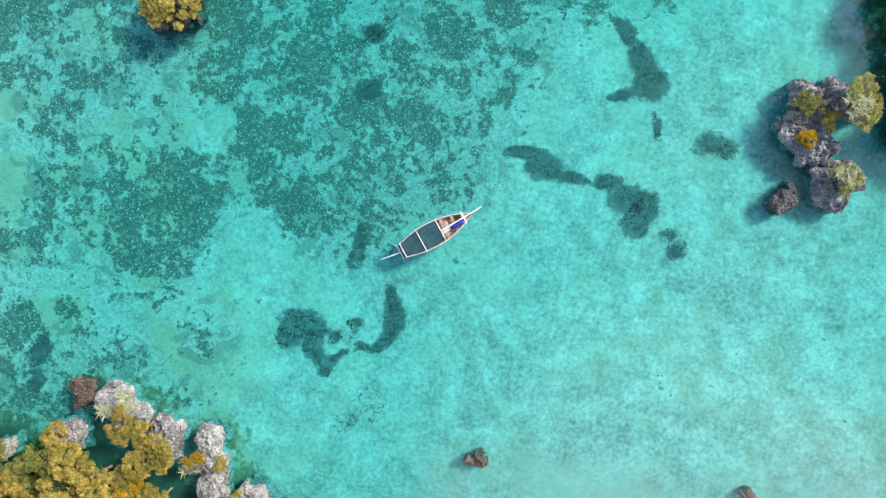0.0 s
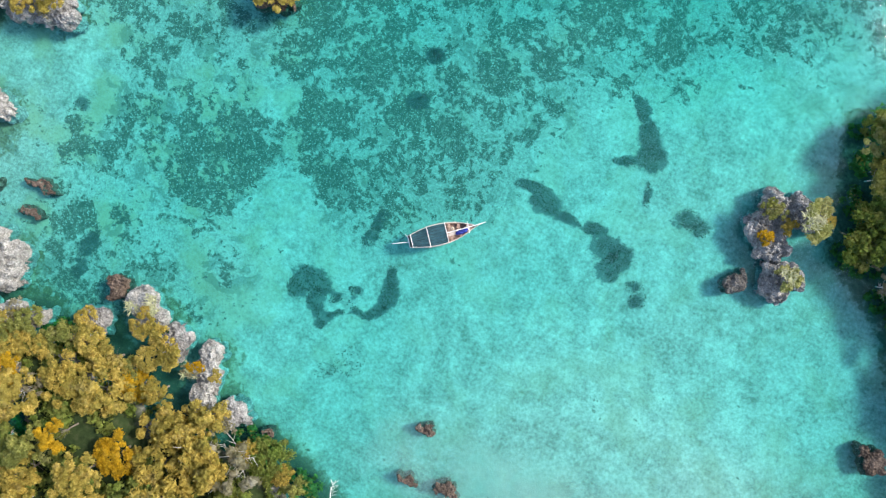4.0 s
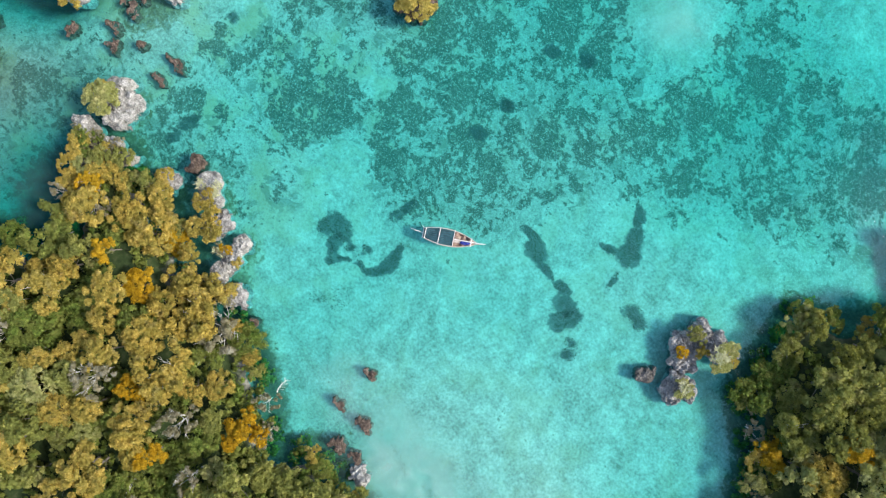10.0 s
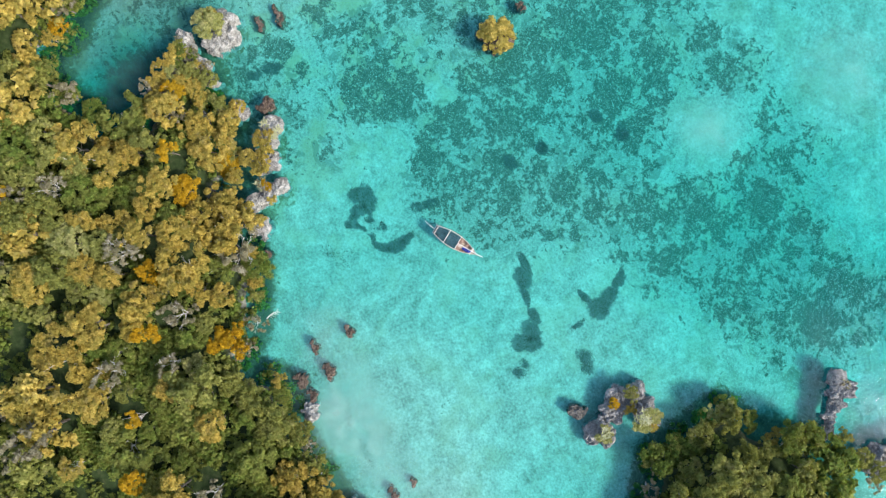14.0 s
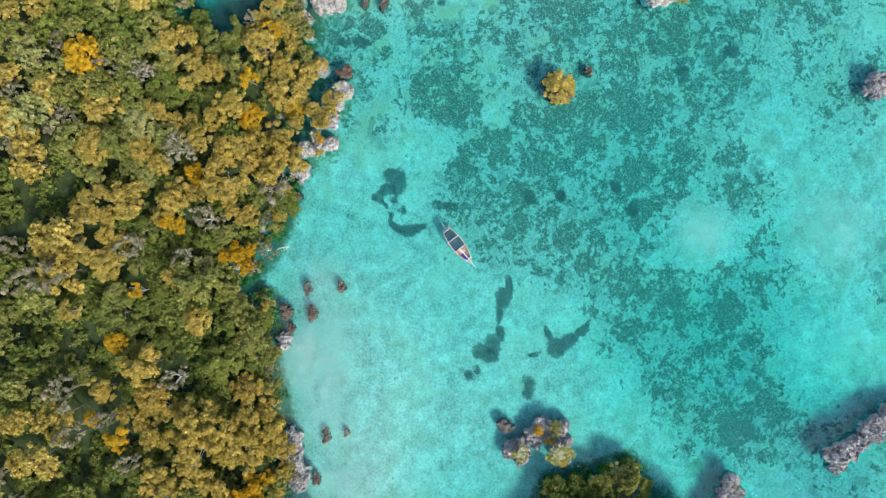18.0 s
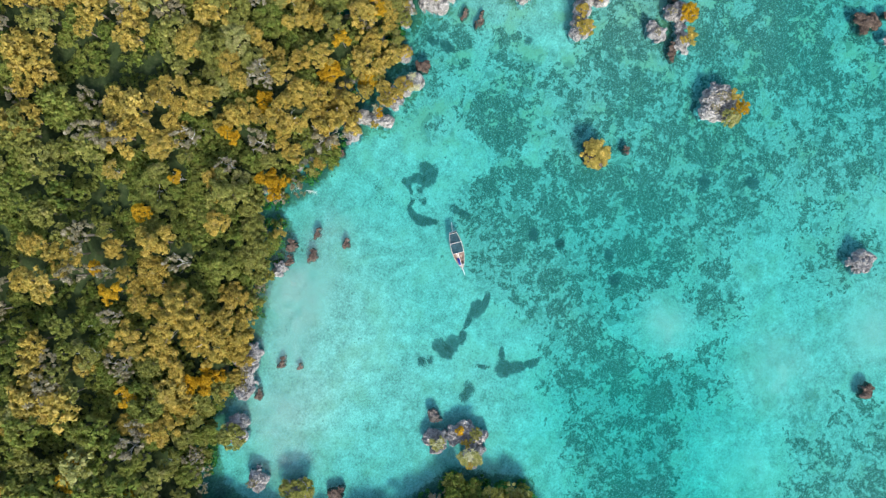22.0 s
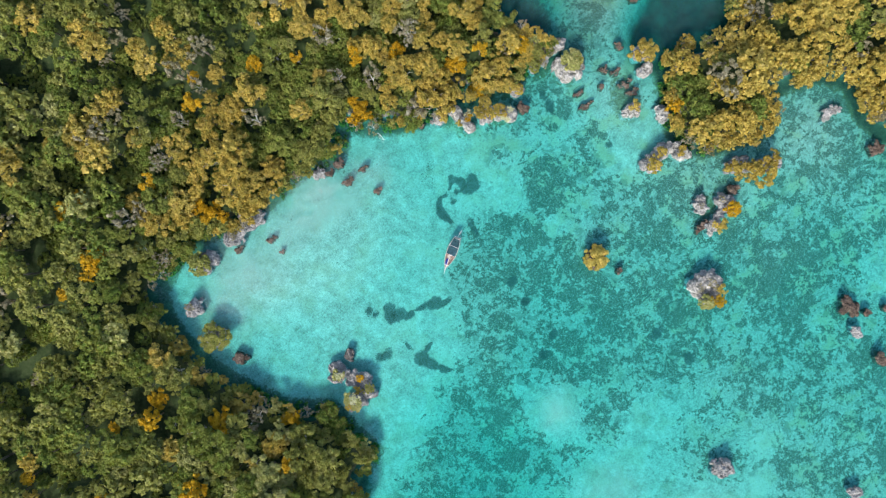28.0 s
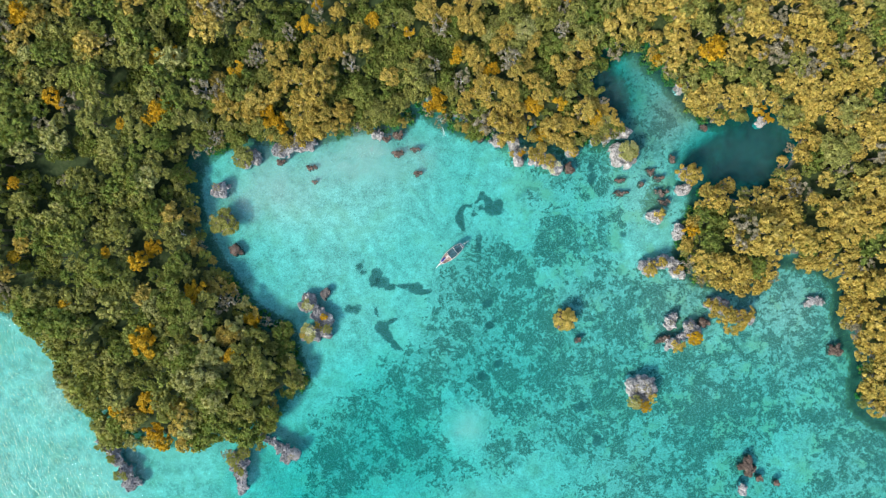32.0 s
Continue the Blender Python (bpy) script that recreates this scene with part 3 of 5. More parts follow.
# ---- seagrass patches ----
def seagrass_patch(lobes, seed, density=1.0, label="dark green seagrass patch on pale sand"):
    """A ragged mat of blades; lobes are (x, y, long half axis, short half axis, turn)."""
    r = np.random.default_rng(seed)
    pts = []
    for cx, cy, a, b, turn in lobes:
        n = int(120 * a * b * density) + 40
        rad, ang = np.sqrt(r.random(n)) * 1.12, r.random(n) * 2 * np.pi
        u, v = rad * np.cos(ang) * a, rad * np.sin(ang) * b
        c, s = math.cos(radians(turn)), math.sin(radians(turn))
        x, y = cx + u * c - v * s, cy + u * s + v * c
        keep = (value_noise(x * 0.9, y * 0.9, seed, 4) + 0.55 * (1 - rad)) > 0.46
        pts.append(np.stack([x[keep], y[keep]], 1))
    p = np.concatenate(pts)
    n = len(p)
    z = ground_height(p[:, 0], p[:, 1])[0] + 0.06 + 0.10 * r.random(n)
    ang, size = r.random(n) * 2 * np.pi, 0.03 + 0.06 * r.random(n)
    corners = np.array([(-1, -0.55), (0.2, -0.7), (1, 0.1), (-0.1, 0.75)])
    c, s = np.cos(ang), np.sin(ang)
    verts = np.zeros((n, 4, 3))
    for k, (u, v) in enumerate(corners):
        verts[:, k, 0] = p[:, 0] + size * (u * c - v * s)
        verts[:, k, 1] = p[:, 1] + size * (u * s + v * c)
        verts[:, k, 2] = z + size * 0.25 * (r.random(n) - 0.5)
    me = mesh_from_arrays("seagrass_patch", verts.reshape(-1, 3), np.arange(4 * n).reshape(-1, 4), WEED)
    return tagged(new("seagrass_patch", me), label, "seagrass", "seagrass patches in the lagoon", "stuff")


for seed, (key, lobes) in enumerate(BEDS.items()):
    seagrass_patch(lobes, seed + 1, FAINT.get(key, 1.0), "thin dark seagrass patch on pale sand" if FAINT.get(key, 1.0) < 0.9 else "dark green seagrass patch on pale sand")
seagrass_patch([(4.8, 15.0, 1.8, 1.6, 0), (6.4, 17.0, 1.2, .8, 40)], 9, 0.3, "sparse seagrass tufts on pale sand")
seagrass_patch([(-24.5, 20.8, 2.6, .5, 10), (-17.5, 21.5, 2.8, .45, -15)], 10, 0.3, "thin line of dead seagrass on pale sand")


# ---- trees ----
def unit_ico(subdiv):
    bm = bmesh.new()
    bmesh.ops.create_icosphere(bm, subdivisions=subdiv, radius=1)
    v = np.array([q.co[:] for q in bm.verts])
    f = np.array([[q.index for q in p.verts] for p in bm.faces])
    bm.free()
    return v, f


ICO_V, ICO_F = unit_ico(1)


def crown_arrays(seed, lumps=62, cards=42, lift=1.0, lump_r=0.17, card=0.058, gap=0.06, ball=None, ruffle=0.75, domed=False):
    """A crown one metre in radius round the origin: lumps of foliage on an uneven dome, each covered with sprigs."""
    r = np.random.default_rng(seed)
    boughs = []
    count = 5 + int(r.integers(0, 4))
    for i in range(count):
        rad = 0.0 if i == 0 else 0.42 + 0.3 * r.random()
        ang = i * 2 * math.pi / max(1, count - 1) + r.normal() * 0.3
        boughs.append((rad * math.cos(ang), rad * math.sin(ang), lift * (0.5 - 0.45 * rad + r.normal() * 0.12), 0.30 + 0.16 * r.random()))
    if domed:
        boughs, count = [(0, 0, 0.0, 0.84)], 1
    centres, radii = [], []
    for i in range(lumps):
        bx, by, bz, br = boughs[i % count]
        if r.random() < gap:
            continue
        rad, ang = math.sqrt(r.random()), i * 2.39996 + r.normal() * 0.3
        centres.append((bx + br * rad * math.cos(ang), by + br * rad * math.sin(ang), bz + lift * ((0.6 if domed else 0.30) * (1 - rad ** 2) + r.normal() * 0.06)))
        radii.append(lump_r * (0.62 + 0.62 * r.random()))
    centres, radii = np.array(centres), np.array(radii)
    ball_v, ball_f = ball or (ICO_V, ICO_F)
    k = len(centres)
    core = (ball_v[None] * (radii * 0.82)[:, None, None] * (0.85 + 0.3 * r.random((k, len(ball_v), 1)))) * [1, 1, 0.8] + centres[:, None]
    faces = ball_f[None] + (np.arange(k) * len(ball_v))[:, None, None]
    n = k * cards
    d = r.normal(size=(n, 3))
    d[:, 2] = np.abs(d[:, 2]) * 1.1 - 0.35
    d /= np.linalg.norm(d, axis=1)[:, None]
    base = np.repeat(centres, cards, 0) + d * np.repeat(radii, cards)[:, None] * [1, 1, 0.85] * (0.82 + 0.28 * r.random((n, 1)))
    nrm = d + r.normal(size=(n, 3)) * ruffle
    nrm /= np.linalg.norm(nrm, axis=1)[:, None]
    side = np.cross(nrm, r.normal(size=(n, 3)))
    side /= np.linalg.norm(side, axis=1)[:, None]
    up = np.cross(nrm, side)
    s = card * (0.6 + 0.8 * r.random((n, 1)))
    sprig = np.stack([base - side * s - up * s * 0.5, base + side * s * 0.9 - up * s * 0.6, base + up * s * 1.2 + nrm * s * 0.3], 1)
    o = len(core.reshape(-1, 3))
    cf = o + np.arange(3 * n).reshape(-1, 3)
    return np.concatenate([core.reshape(-1, 3), sprig.reshape(-1, 3)]), np.concatenate([faces.reshape(-1, 3), cf])


OCT = (np.array([(1, 0, 0), (0, 1, 0), (-1, 0, 0), (0, -1, 0), (0, 0, 1), (0, 0, -1)], float),
       np.array([(0, 1, 4), (1, 2, 4), (2, 3, 4), (3, 0, 4), (1, 0, 5), (2, 1, 5), (3, 2, 5), (0, 3, 5)]))
SHAPES = [crown_arrays(11, 64, 54, 1.0, 0.155, 0.043, 0.05, OCT), crown_arrays(12, 70, 50, 1.0, 0.145, 0.042, 0.06, OCT), crown_arrays(13, 58, 60, 1.1, 0.165, 0.044, 0.05, OCT, domed=True),
          crown_arrays(14, 62, 54, 0.8, 0.15, 0.043, 0.15, OCT), crown_arrays(15, 66, 52, 1.2, 0.15, 0.043, 0.06, OCT), crown_arrays(16, 52, 62, 0.9, 0.175, 0.044, 0.05, OCT, domed=True)]
SPARSE = [crown_arrays(21, 44, 16, 0.9, 0.13, 0.06, 0.35), crown_arrays(22, 40, 18, 1.0, 0.14, 0.06, 0.4)]
FAR_SHAPES = [crown_arrays(41, 52, 12, 1.1, 0.17, 0.088, 0.04, OCT, 0.55), crown_arrays(42, 56, 11, 1.2, 0.16, 0.085, 0.06, OCT, 0.55), crown_arrays(43, 48, 13, 0.95, 0.18, 0.09, 0.05, OCT, 0.55), crown_arrays(44, 54, 12, 1.3, 0.165, 0.085, 0.05, OCT, 0.55),
              crown_arrays(45, 54, 12, 0.9, 0.16, 0.085, 0.03, OCT, 0.5, True), crown_arrays(46, 50, 12, 1.0, 0.175, 0.088, 0.03, OCT, 0.5, True)]
DOMES = [crown_arrays(51, 66, 40, 0.9, 0.16, 0.055, 0.03, domed=True), crown_arrays(52, 60, 42, 1.0, 0.175, 0.055, 0.06, domed=True)]
CROWN_MESH = {}
for colour, mat in LEAVES.items():
    for k, (v, f) in enumerate(SPARSE if colour == "grey" else SHAPES):
        CROWN_MESH[colour, k] = mesh_from_arrays("crown", v, f, mat, (), True)
    for k, (v, f) in enumerate(DOMES):
        CROWN_MESH[colour, "dome", k] = mesh_from_arrays("crown", v, f, mat, (), True)


def trunk_mesh(seed, material, bare=False):
    """A tapered trunk with limbs, for a crown one metre in radius whose middle is at height 1."""
    r = random.Random(seed)
    lean = Vector((r.uniform(-.12, .12), r.uniform(-.12, .12), 0))
    top = lean + Vector((0, 0, 0.75))
    bms = [tube([(0, 0, -0.35), lean * 0.4 + Vector((0, 0, 0.3)), top], [0.045, 0.03, 0.012] if bare else [0.09, 0.055, 0.018], 6)]
    for i in range(9 if bare else 5):
        a = i * 2.4 + r.uniform(-.4, .4)
        reach = r.uniform(0.5, 0.95)
        start = lean * 0.5 + Vector((0, 0, r.uniform(0.35, 0.7)))
        mid = start + Vector((math.cos(a) * reach * 0.5, math.sin(a) * reach * 0.5, 0.25))
        end = mid + Vector((math.cos(a + r.uniform(-.5, .5)) * reach * 0.45, math.sin(a) * reach * 0.45, r.uniform(0.2, 0.5 if bare else 0.28)))
        bms.append(tube([start, mid, end], [0.015, 0.009, 0.003], 5))
        if bare:
            for j in range(3):
                b = a + r.uniform(-1.2, 1.2)
                bms.append(tube([mid.lerp(end, j / 3), mid.lerp(end, j / 3) + Vector((math.cos(b) * 0.28, math.sin(b) * 0.28, r.uniform(.1, .3)))], [0.009, 0.003], 4))
    bm = joined(bms)
    me = bpy.data.meshes.new("trunk")
    bm.to_mesh(me)
    bm.free()
    me.materials.append(material)
    return me


TRUNKS = [trunk_mesh(s, BARK) for s in (1, 2, 3)]
BARE_TRUNKS = [trunk_mesh(s, DEADWOOD, True) for s in (4, 5)]
TREE_LABEL = {
    "ochre": "mangrove tree with a lumpy ochre-brown crown",
    "olive": "mangrove tree with an olive crown",
    "green": "mangrove tree with a dense dark green crown",
    "sage": "mangrove tree with a pale sage-olive crown",
    "golden": "shoreline tree with a bright golden-yellow crown",
    "grey": "half-bare tree with grey twigs and thin pale leaves",
}


def tree(x, y, r, height, colour, k, turn, base=None, name="tree", label="", group="trees round the lagoon", squash=1.0, domed=False):
    """A tree whose crown is r metres in radius, with its middle height metres over its base."""
    z = float(ground_height(np.array([x]), np.array([y]))[0][0]) if base is None else base
    root = new(name)
    root.matrix_world = pose(x, y, z, 0, 0, turn)
    root.empty_display_size = 0.3
    tagged(root, label or TREE_LABEL[colour], "shrub" if name == "shrub" else "tree", group)
    shapes = len(SPARSE if colour == "grey" else SHAPES)
    bare = colour == "grey" or k == 4
    trunk = new("trunk", (BARE_TRUNKS if bare else TRUNKS)[k % (2 if bare else 3)])
    trunk.parent = root
    trunk.scale = (r * 0.8, r * 0.8, height + (0.22 * r * squash if bare else 0))
    crown = new("crown", CROWN_MESH[(colour, "dome", k % 2) if domed else (colour, k % shapes)])
    crown.parent = root
    crown.location = (0, 0, height)
    crown.scale = (r, r, r * squash)
    return root


ZONES = {"north": (("ochre", .37), ("olive", .21), ("green", .31), ("sage", .02), ("golden", .01), ("grey", .09)),
         "west": (("ochre", .08), ("olive", .40), ("green", .42), ("sage", .06), ("golden", .015), ("grey", .025)),
         "point": (("ochre", .13), ("olive", .34), ("green", .30), ("sage", .17), ("golden", .03), ("grey", .03)),
         "grove": (("ochre", .72), ("olive", .16), ("green", .06), ("golden", .06)),
         "east": (("ochre", .60), ("olive", .14), ("green", .12), ("golden", .01), ("grey", .10))}


def pick_colour(x, y, u):
    edge = -42 + 14 * math.sin(y * 0.09)
    zone = "east" if x > 45 or (x > 13 and y < 36) else "point" if (y < -8 and x < 0 and x > -74) else "west" if (x < edge or (y < 0 and x < 0)) else "north"
    if math.hypot(x + 36, y - 34) < 9.5:
        zone = "grove"
    # groups of like trees: the ochre ones stand together, and so do the green ones
    lean = float(smooth(value_noise(np.array([x / 10.0]), np.array([y / 10.0]), 91, 3), 0.3, 0.7)[0])
    shares = [(c, w * (0.45 + 1.1 * lean if c in ("green", "olive") else 1.55 - 1.1 * lean)) for c, w in ZONES[zone]]
    u *= sum(w for c, w in shares)
    for colour, w in shares:
        u -= w
        if u < 0:
            return colour
    return "ochre"


GOLDEN = [(-1.7, 33.6, 3.0), (34.7, 29.8, 1.9), (10.4, 40.4, 2.2), (22.6, 26.4, 2.0), (26.4, 32.7, 1.7), (-66.6, -0.6, 2.6), (-66.7, -35.4, 2.8),
          (-66.1, -42.5, 2.4), (-74.4, -37.3, 1.8), (-85.3, -13.5, 2.0), (-64.6, 43, 2.4), (-89, 34, 2.2), (-16, 51, 2.0), (58, 4.5, 2.0), (-31, 49.7, 2.2), (-28.8, 55.1, 1.5), (-46.8, 40, 2.1),
          (-60.7, 44, 1.8), (-72.8, 27.6, 1.5), (-97.4, -2.4, 1.8), (-7.9, 48.2, 1.4), (-76.5, -1.6, 1.6), (-86.3, 32.2, 1.6), (-96.9, 14.3, 1.6), (-66.9, 28.5, 1.5), (-68.4, -3.6, 2.4)]
# openings in the canopy where scrub and bare soil show
CLEARINGS = [(7.8, 62.5, 4.2), (2.3, 72.3, 4), (-17.1, 57.3, 4.6), (-14.1, 65.2, 3), (-15.2, 41.6, 3.2), (-40, 63.8, 3), (-36.4, 53.6, 3.2), (-50.2, 44, 2.8), (-58.5, 71.3, 4.2), (-11.9, 44.2, 3.6),
             (-59.6, 48, 3.4), (-71.1, 37.3, 3.4), (-9, 57.4, 2.6), (-93.7, 15.2, 4.4), (-92.4, -4, 3), (-76, -18.4, 4), (-31.3, 79.5, 3.3), (-30.7, 70.8, 3.3), (-.7, 45.6, 2.8), (-82.1, 21.2, 4), (23, 40, 2.6), (-24, 36, 2.4)]
placed = []
for x, y, r in GOLDEN:
    placed.append((x, y, r, "golden"))
cell = 4.0
for row, y0 in enumerate(np.arange(-52, 104, cell * 0.87)):
    for x0 in np.arange(-120, 116, cell):
        x = x0 + (row % 2) * cell / 2 + rng.normal() * 0.75
        y = y0 + rng.normal() * 0.75
        u, v = rng.random(2)
        r = 1.9 + 2.1 * u ** 1.6 + 0.3 * v
        if any((x - g[0]) ** 2 + (y - g[1]) ** 2 < (g[2] * 0.9 + 0.9) ** 2 for g in placed[:len(GOLDEN)]):
            continue
        if any((x - c[0]) ** 2 + (y - c[1]) ** 2 < (c[2] + 0.35 * r) ** 2 for c in CLEARINGS):
            continue
        placed.append((x, y, r, pick_colour(x, y, rng.random())))
gap_x, gap_y = rng.uniform(-70, 96, 2600), rng.uniform(-46, 66, 2600)
gap_in = shore_distance(gap_x, gap_y)
for x, y, d in zip(gap_x, gap_y, gap_in):
    if d < 1.6 or any(math.hypot(x - c[0], y - c[1]) < c[2] for c in CLEARINGS):
        continue
    if all((x - q[0]) ** 2 + (y - q[1]) ** 2 > (0.72 * q[2] + 0.9) ** 2 for q in placed):
        placed.append((float(x), float(y), 1.4 + 0.5 * float(rng.random()), "green" if rng.random() < 0.6 else "olive"))
first_edge = len(placed)
for (ax, ay), (bx, by) in zip(SHORE[2:-6], SHORE[3:-5]):
    n = max(1, int(math.hypot(bx - ax, by - ay) / 2.3))
    for k in range(n):
        t = (k + rng.random()) / n
        nx, ny = (ay - by) / math.hypot(bx - ax, by - ay), (bx - ax) / math.hypot(bx - ax, by - ay)
        d = 1.3 + 1.1 * rng.random()
        x, y = ax + (bx - ax) * t + nx * d, ay + (by - ay) * t + ny * d
        placed.append((x, y, 1.2 + 0.9 * rng.random(), "grey" if rng.random() < 0.14 else pick_colour(x, y, rng.random())))
px, py, pr = (np.array([p[i] for p in placed], float) for i in range(3))
inside = shore_distance(px, py)
seen = py < 104 - 0.35 * np.abs(px + 15)
order = [i for i in range(len(placed)) if seen[i] and inside[i] > (0.9 if i >= first_edge else pr[i] * 0.45 + 0.2 if i >= len(GOLDEN) else -9)]
order.sort(key=lambda i: math.hypot(px[i] + 5, (py[i] - 5) * 1.15))
far_v, far_f, far_tint, far_mat, far_tv, far_tf = [], [], [], [], [], []
COLOURS = list(LEAVES)
bases = np.maximum(ground_height(px, py)[0], 0.25)
stem_bm = tube([(0, 0, -0.3), (0.05, 0.03, 0.5), (-0.04, 0.05, 1.0)], [0.1, 0.075, 0.04], 5, False)
bmesh.ops.triangulate(stem_bm, faces=stem_bm.faces[:])
stem_bm.verts.index_update()
STEM = (np.array([v.co[:] for v in stem_bm.verts]), np.array([[v.index for v in f.verts] for f in stem_bm.faces]))
stem_bm.free()
tv_off = v_off = 0
for rank, i in enumerate(order):
    x, y, r, colour = placed[i]
    k = int(rng.integers(0, 6))
    turn = float(rng.random() * 360)
    shy = 0.25 + 0.75 * float(smooth(inside[i], 1.5, 11.0))
    height = (2.5 + 1.9 * rng.random()) * shy + 0.25 * r
    squash = 0.75 + 0.3 * rng.random()
    height += 2.6 * shy * (float(value_noise(np.array([x / 13.0]), np.array([y / 13.0]), 55, 3)[0]) - 0.5)
    if colour == "green" and x > -40:
        height *= 0.5
    if rank < 300:
        tree(x, y, r, height, colour, k, turn, float(bases[i]), squash=squash)
        continue
    shapes = SPARSE if colour == "grey" else FAR_SHAPES
    v, f = shapes[k % len(shapes)]
    c, s = math.cos(radians(turn)), math.sin(radians(turn))
    rot = np.array([[c, s, 0], [-s, c, 0], [0, 0, 1]])
    far_v.append((v * [r, r, r * squash]) @ rot + [x, y, bases[i] + height])
    far_f.append(f + v_off)
    v_off += len(v)
    far_tint.append(np.full(len(v), rng.random()))
    far_mat.append(np.full(len(f), COLOURS.index(colour)))
    v, f = STEM
    far_tv.append((v * [r, r, height]) @ rot + [x, y, bases[i]])
    far_tf.append(f + tv_off)
    tv_off += len(v)
woods = new("woods", mesh_from_arrays("woods", np.concatenate(far_v), np.concatenate(far_f), LEAVES["ochre"], (("tint", np.concatenate(far_tint)),), True))
for c in COLOURS[1:]:
    woods.data.materials.append(LEAVES[c])
woods.data.polygons.foreach_set("material_index", np.concatenate(far_mat).astype(np.int32))
tagged(woods, "dense mangrove wood in olive, green, ochre and gold", "woods", kind="stuff")
stems = new("wood_trunks", mesh_from_arrays("wood_trunks", np.concatenate(far_tv), np.concatenate(far_tf), BARK))
tagged(stems, "grey-brown trunks and limbs under the mangrove wood", "trunks", kind="stuff")

# low green scrub between the trees
sx, sy = rng.uniform(-105, 105, 9000), rng.uniform(-50, 90, 9000)
open_x = np.concatenate([c[0] + c[2] * 0.75 * rng.normal(size=20) for c in CLEARINGS])
open_y = np.concatenate([c[1] + c[2] * 0.75 * rng.normal(size=20) for c in CLEARINGS])
sx, sy = np.concatenate([open_x, sx]), np.concatenate([open_y, sy])
sdist = shore_distance(sx, sy)
near = np.where((sdist > 0.9) & (sdist < 26) & (np.hypot(sx - 5, sy - 15) < 62))[0][:1000]
ok = np.concatenate([near, np.setdiff1d(np.where(sdist > 0.9)[0], near)[:560]])
sz = ground_height(sx, sy)[0]
sv, sf, st = [], [], []
SCRUB = [crown_arrays(31, 9, 15, 0.8, 0.36, 0.12, 0.04, OCT, domed=True), crown_arrays(32, 10, 14, 0.9, 0.34, 0.12, 0.04, OCT, domed=True)]
off = 0
for i in ok:
    v, f = SCRUB[int(rng.integers(0, 2))]
    r = 0.8 + 1.0 * rng.random()
    a = rng.random() * 6.28
    rot = np.array([[math.cos(a), math.sin(a), 0], [-math.sin(a), math.cos(a), 0], [0, 0, 1]])
    sv.append((v * r) @ rot + [sx[i], sy[i], sz[i] + r * 0.45])
    sf.append(f + off)
    off += len(v)
    st.append(np.full(len(v), rng.random()))
scrub = new("scrub", mesh_from_arrays("scrub", np.concatenate(sv), np.concatenate(sf), LEAVES["green"], (("tint", np.concatenate(st)),), True))
tagged(scrub, "low dark green scrub under the trees", "scrub", kind="stuff")


# ---- rocks and islets ----
ROCKS = []


def rock(x, y, lobes, material, seed, label, fineness=4, name="rock", group="", rough=0.28):
    """Weathered rock: lobes (x, y, rx, ry, top, turn) that are fused into one body and roughened below."""
    bm = bmesh.new()
    rr = random.Random(seed)
    crags = []
    for lx, ly, rx, ry, top, turn in lobes:
        crags.append((lx, ly, rx * 0.82, ry * 0.82, top, turn))
        for k in range(6):
            a = k * 1.05 + rr.uniform(-.4, .4)
            d, f = rr.uniform(0.5, 0.85), rr.uniform(0.25, 0.48)
            c, w = math.cos(radians(turn)), math.sin(radians(turn))
            u, v = math.cos(a) * d * rx, math.sin(a) * d * ry
            crags.append((lx + u * c - v * w, ly + u * w + v * c, rx * f * rr.uniform(.7, 1.3), ry * f * rr.uniform(.7, 1.3), top * rr.uniform(0.35, 1.2), rr.uniform(0, 180)))
    for lx, ly, rx, ry, top, turn in crags:
        m = pose(lx, ly, 0, 0, 0, turn)
        for v in bmesh.ops.create_icosphere(bm, subdivisions=2, radius=1)["verts"]:
            c = v.co.copy()
            z = math.copysign(abs(c.z) ** 0.55, c.z) * (top if c.z > 0 else 1.4)
            side = math.sqrt(max(0.0, 1 - abs(c.z) ** 3)) / max(1e-4, math.sqrt(max(1e-6, 1 - c.z * c.z)))
            v.co = m @ Vector((c.x * rx * min(side, 1.6), c.y * ry * min(side, 1.6), z))
    me = bpy.data.meshes.new(name)
    bm.to_mesh(me)
    bm.free()
    me.materials.append(material)
    ob = new(name, me)
    ob.location = (x, y, 0)
    small = min(min(q[2], q[3]) for q in lobes)
    fuse = ob.modifiers.new("fuse", "REMESH")
    fuse.mode = "VOXEL"
    fuse.voxel_size = max(0.09, min(0.17, 0.12 * small)) * (0.68 if fineness > 4 else 1.0)
    ROCKS.append((ob, seed, rough, small))
    return tagged(ob, label, "rock" if name == "rock" else "rock islet", group)


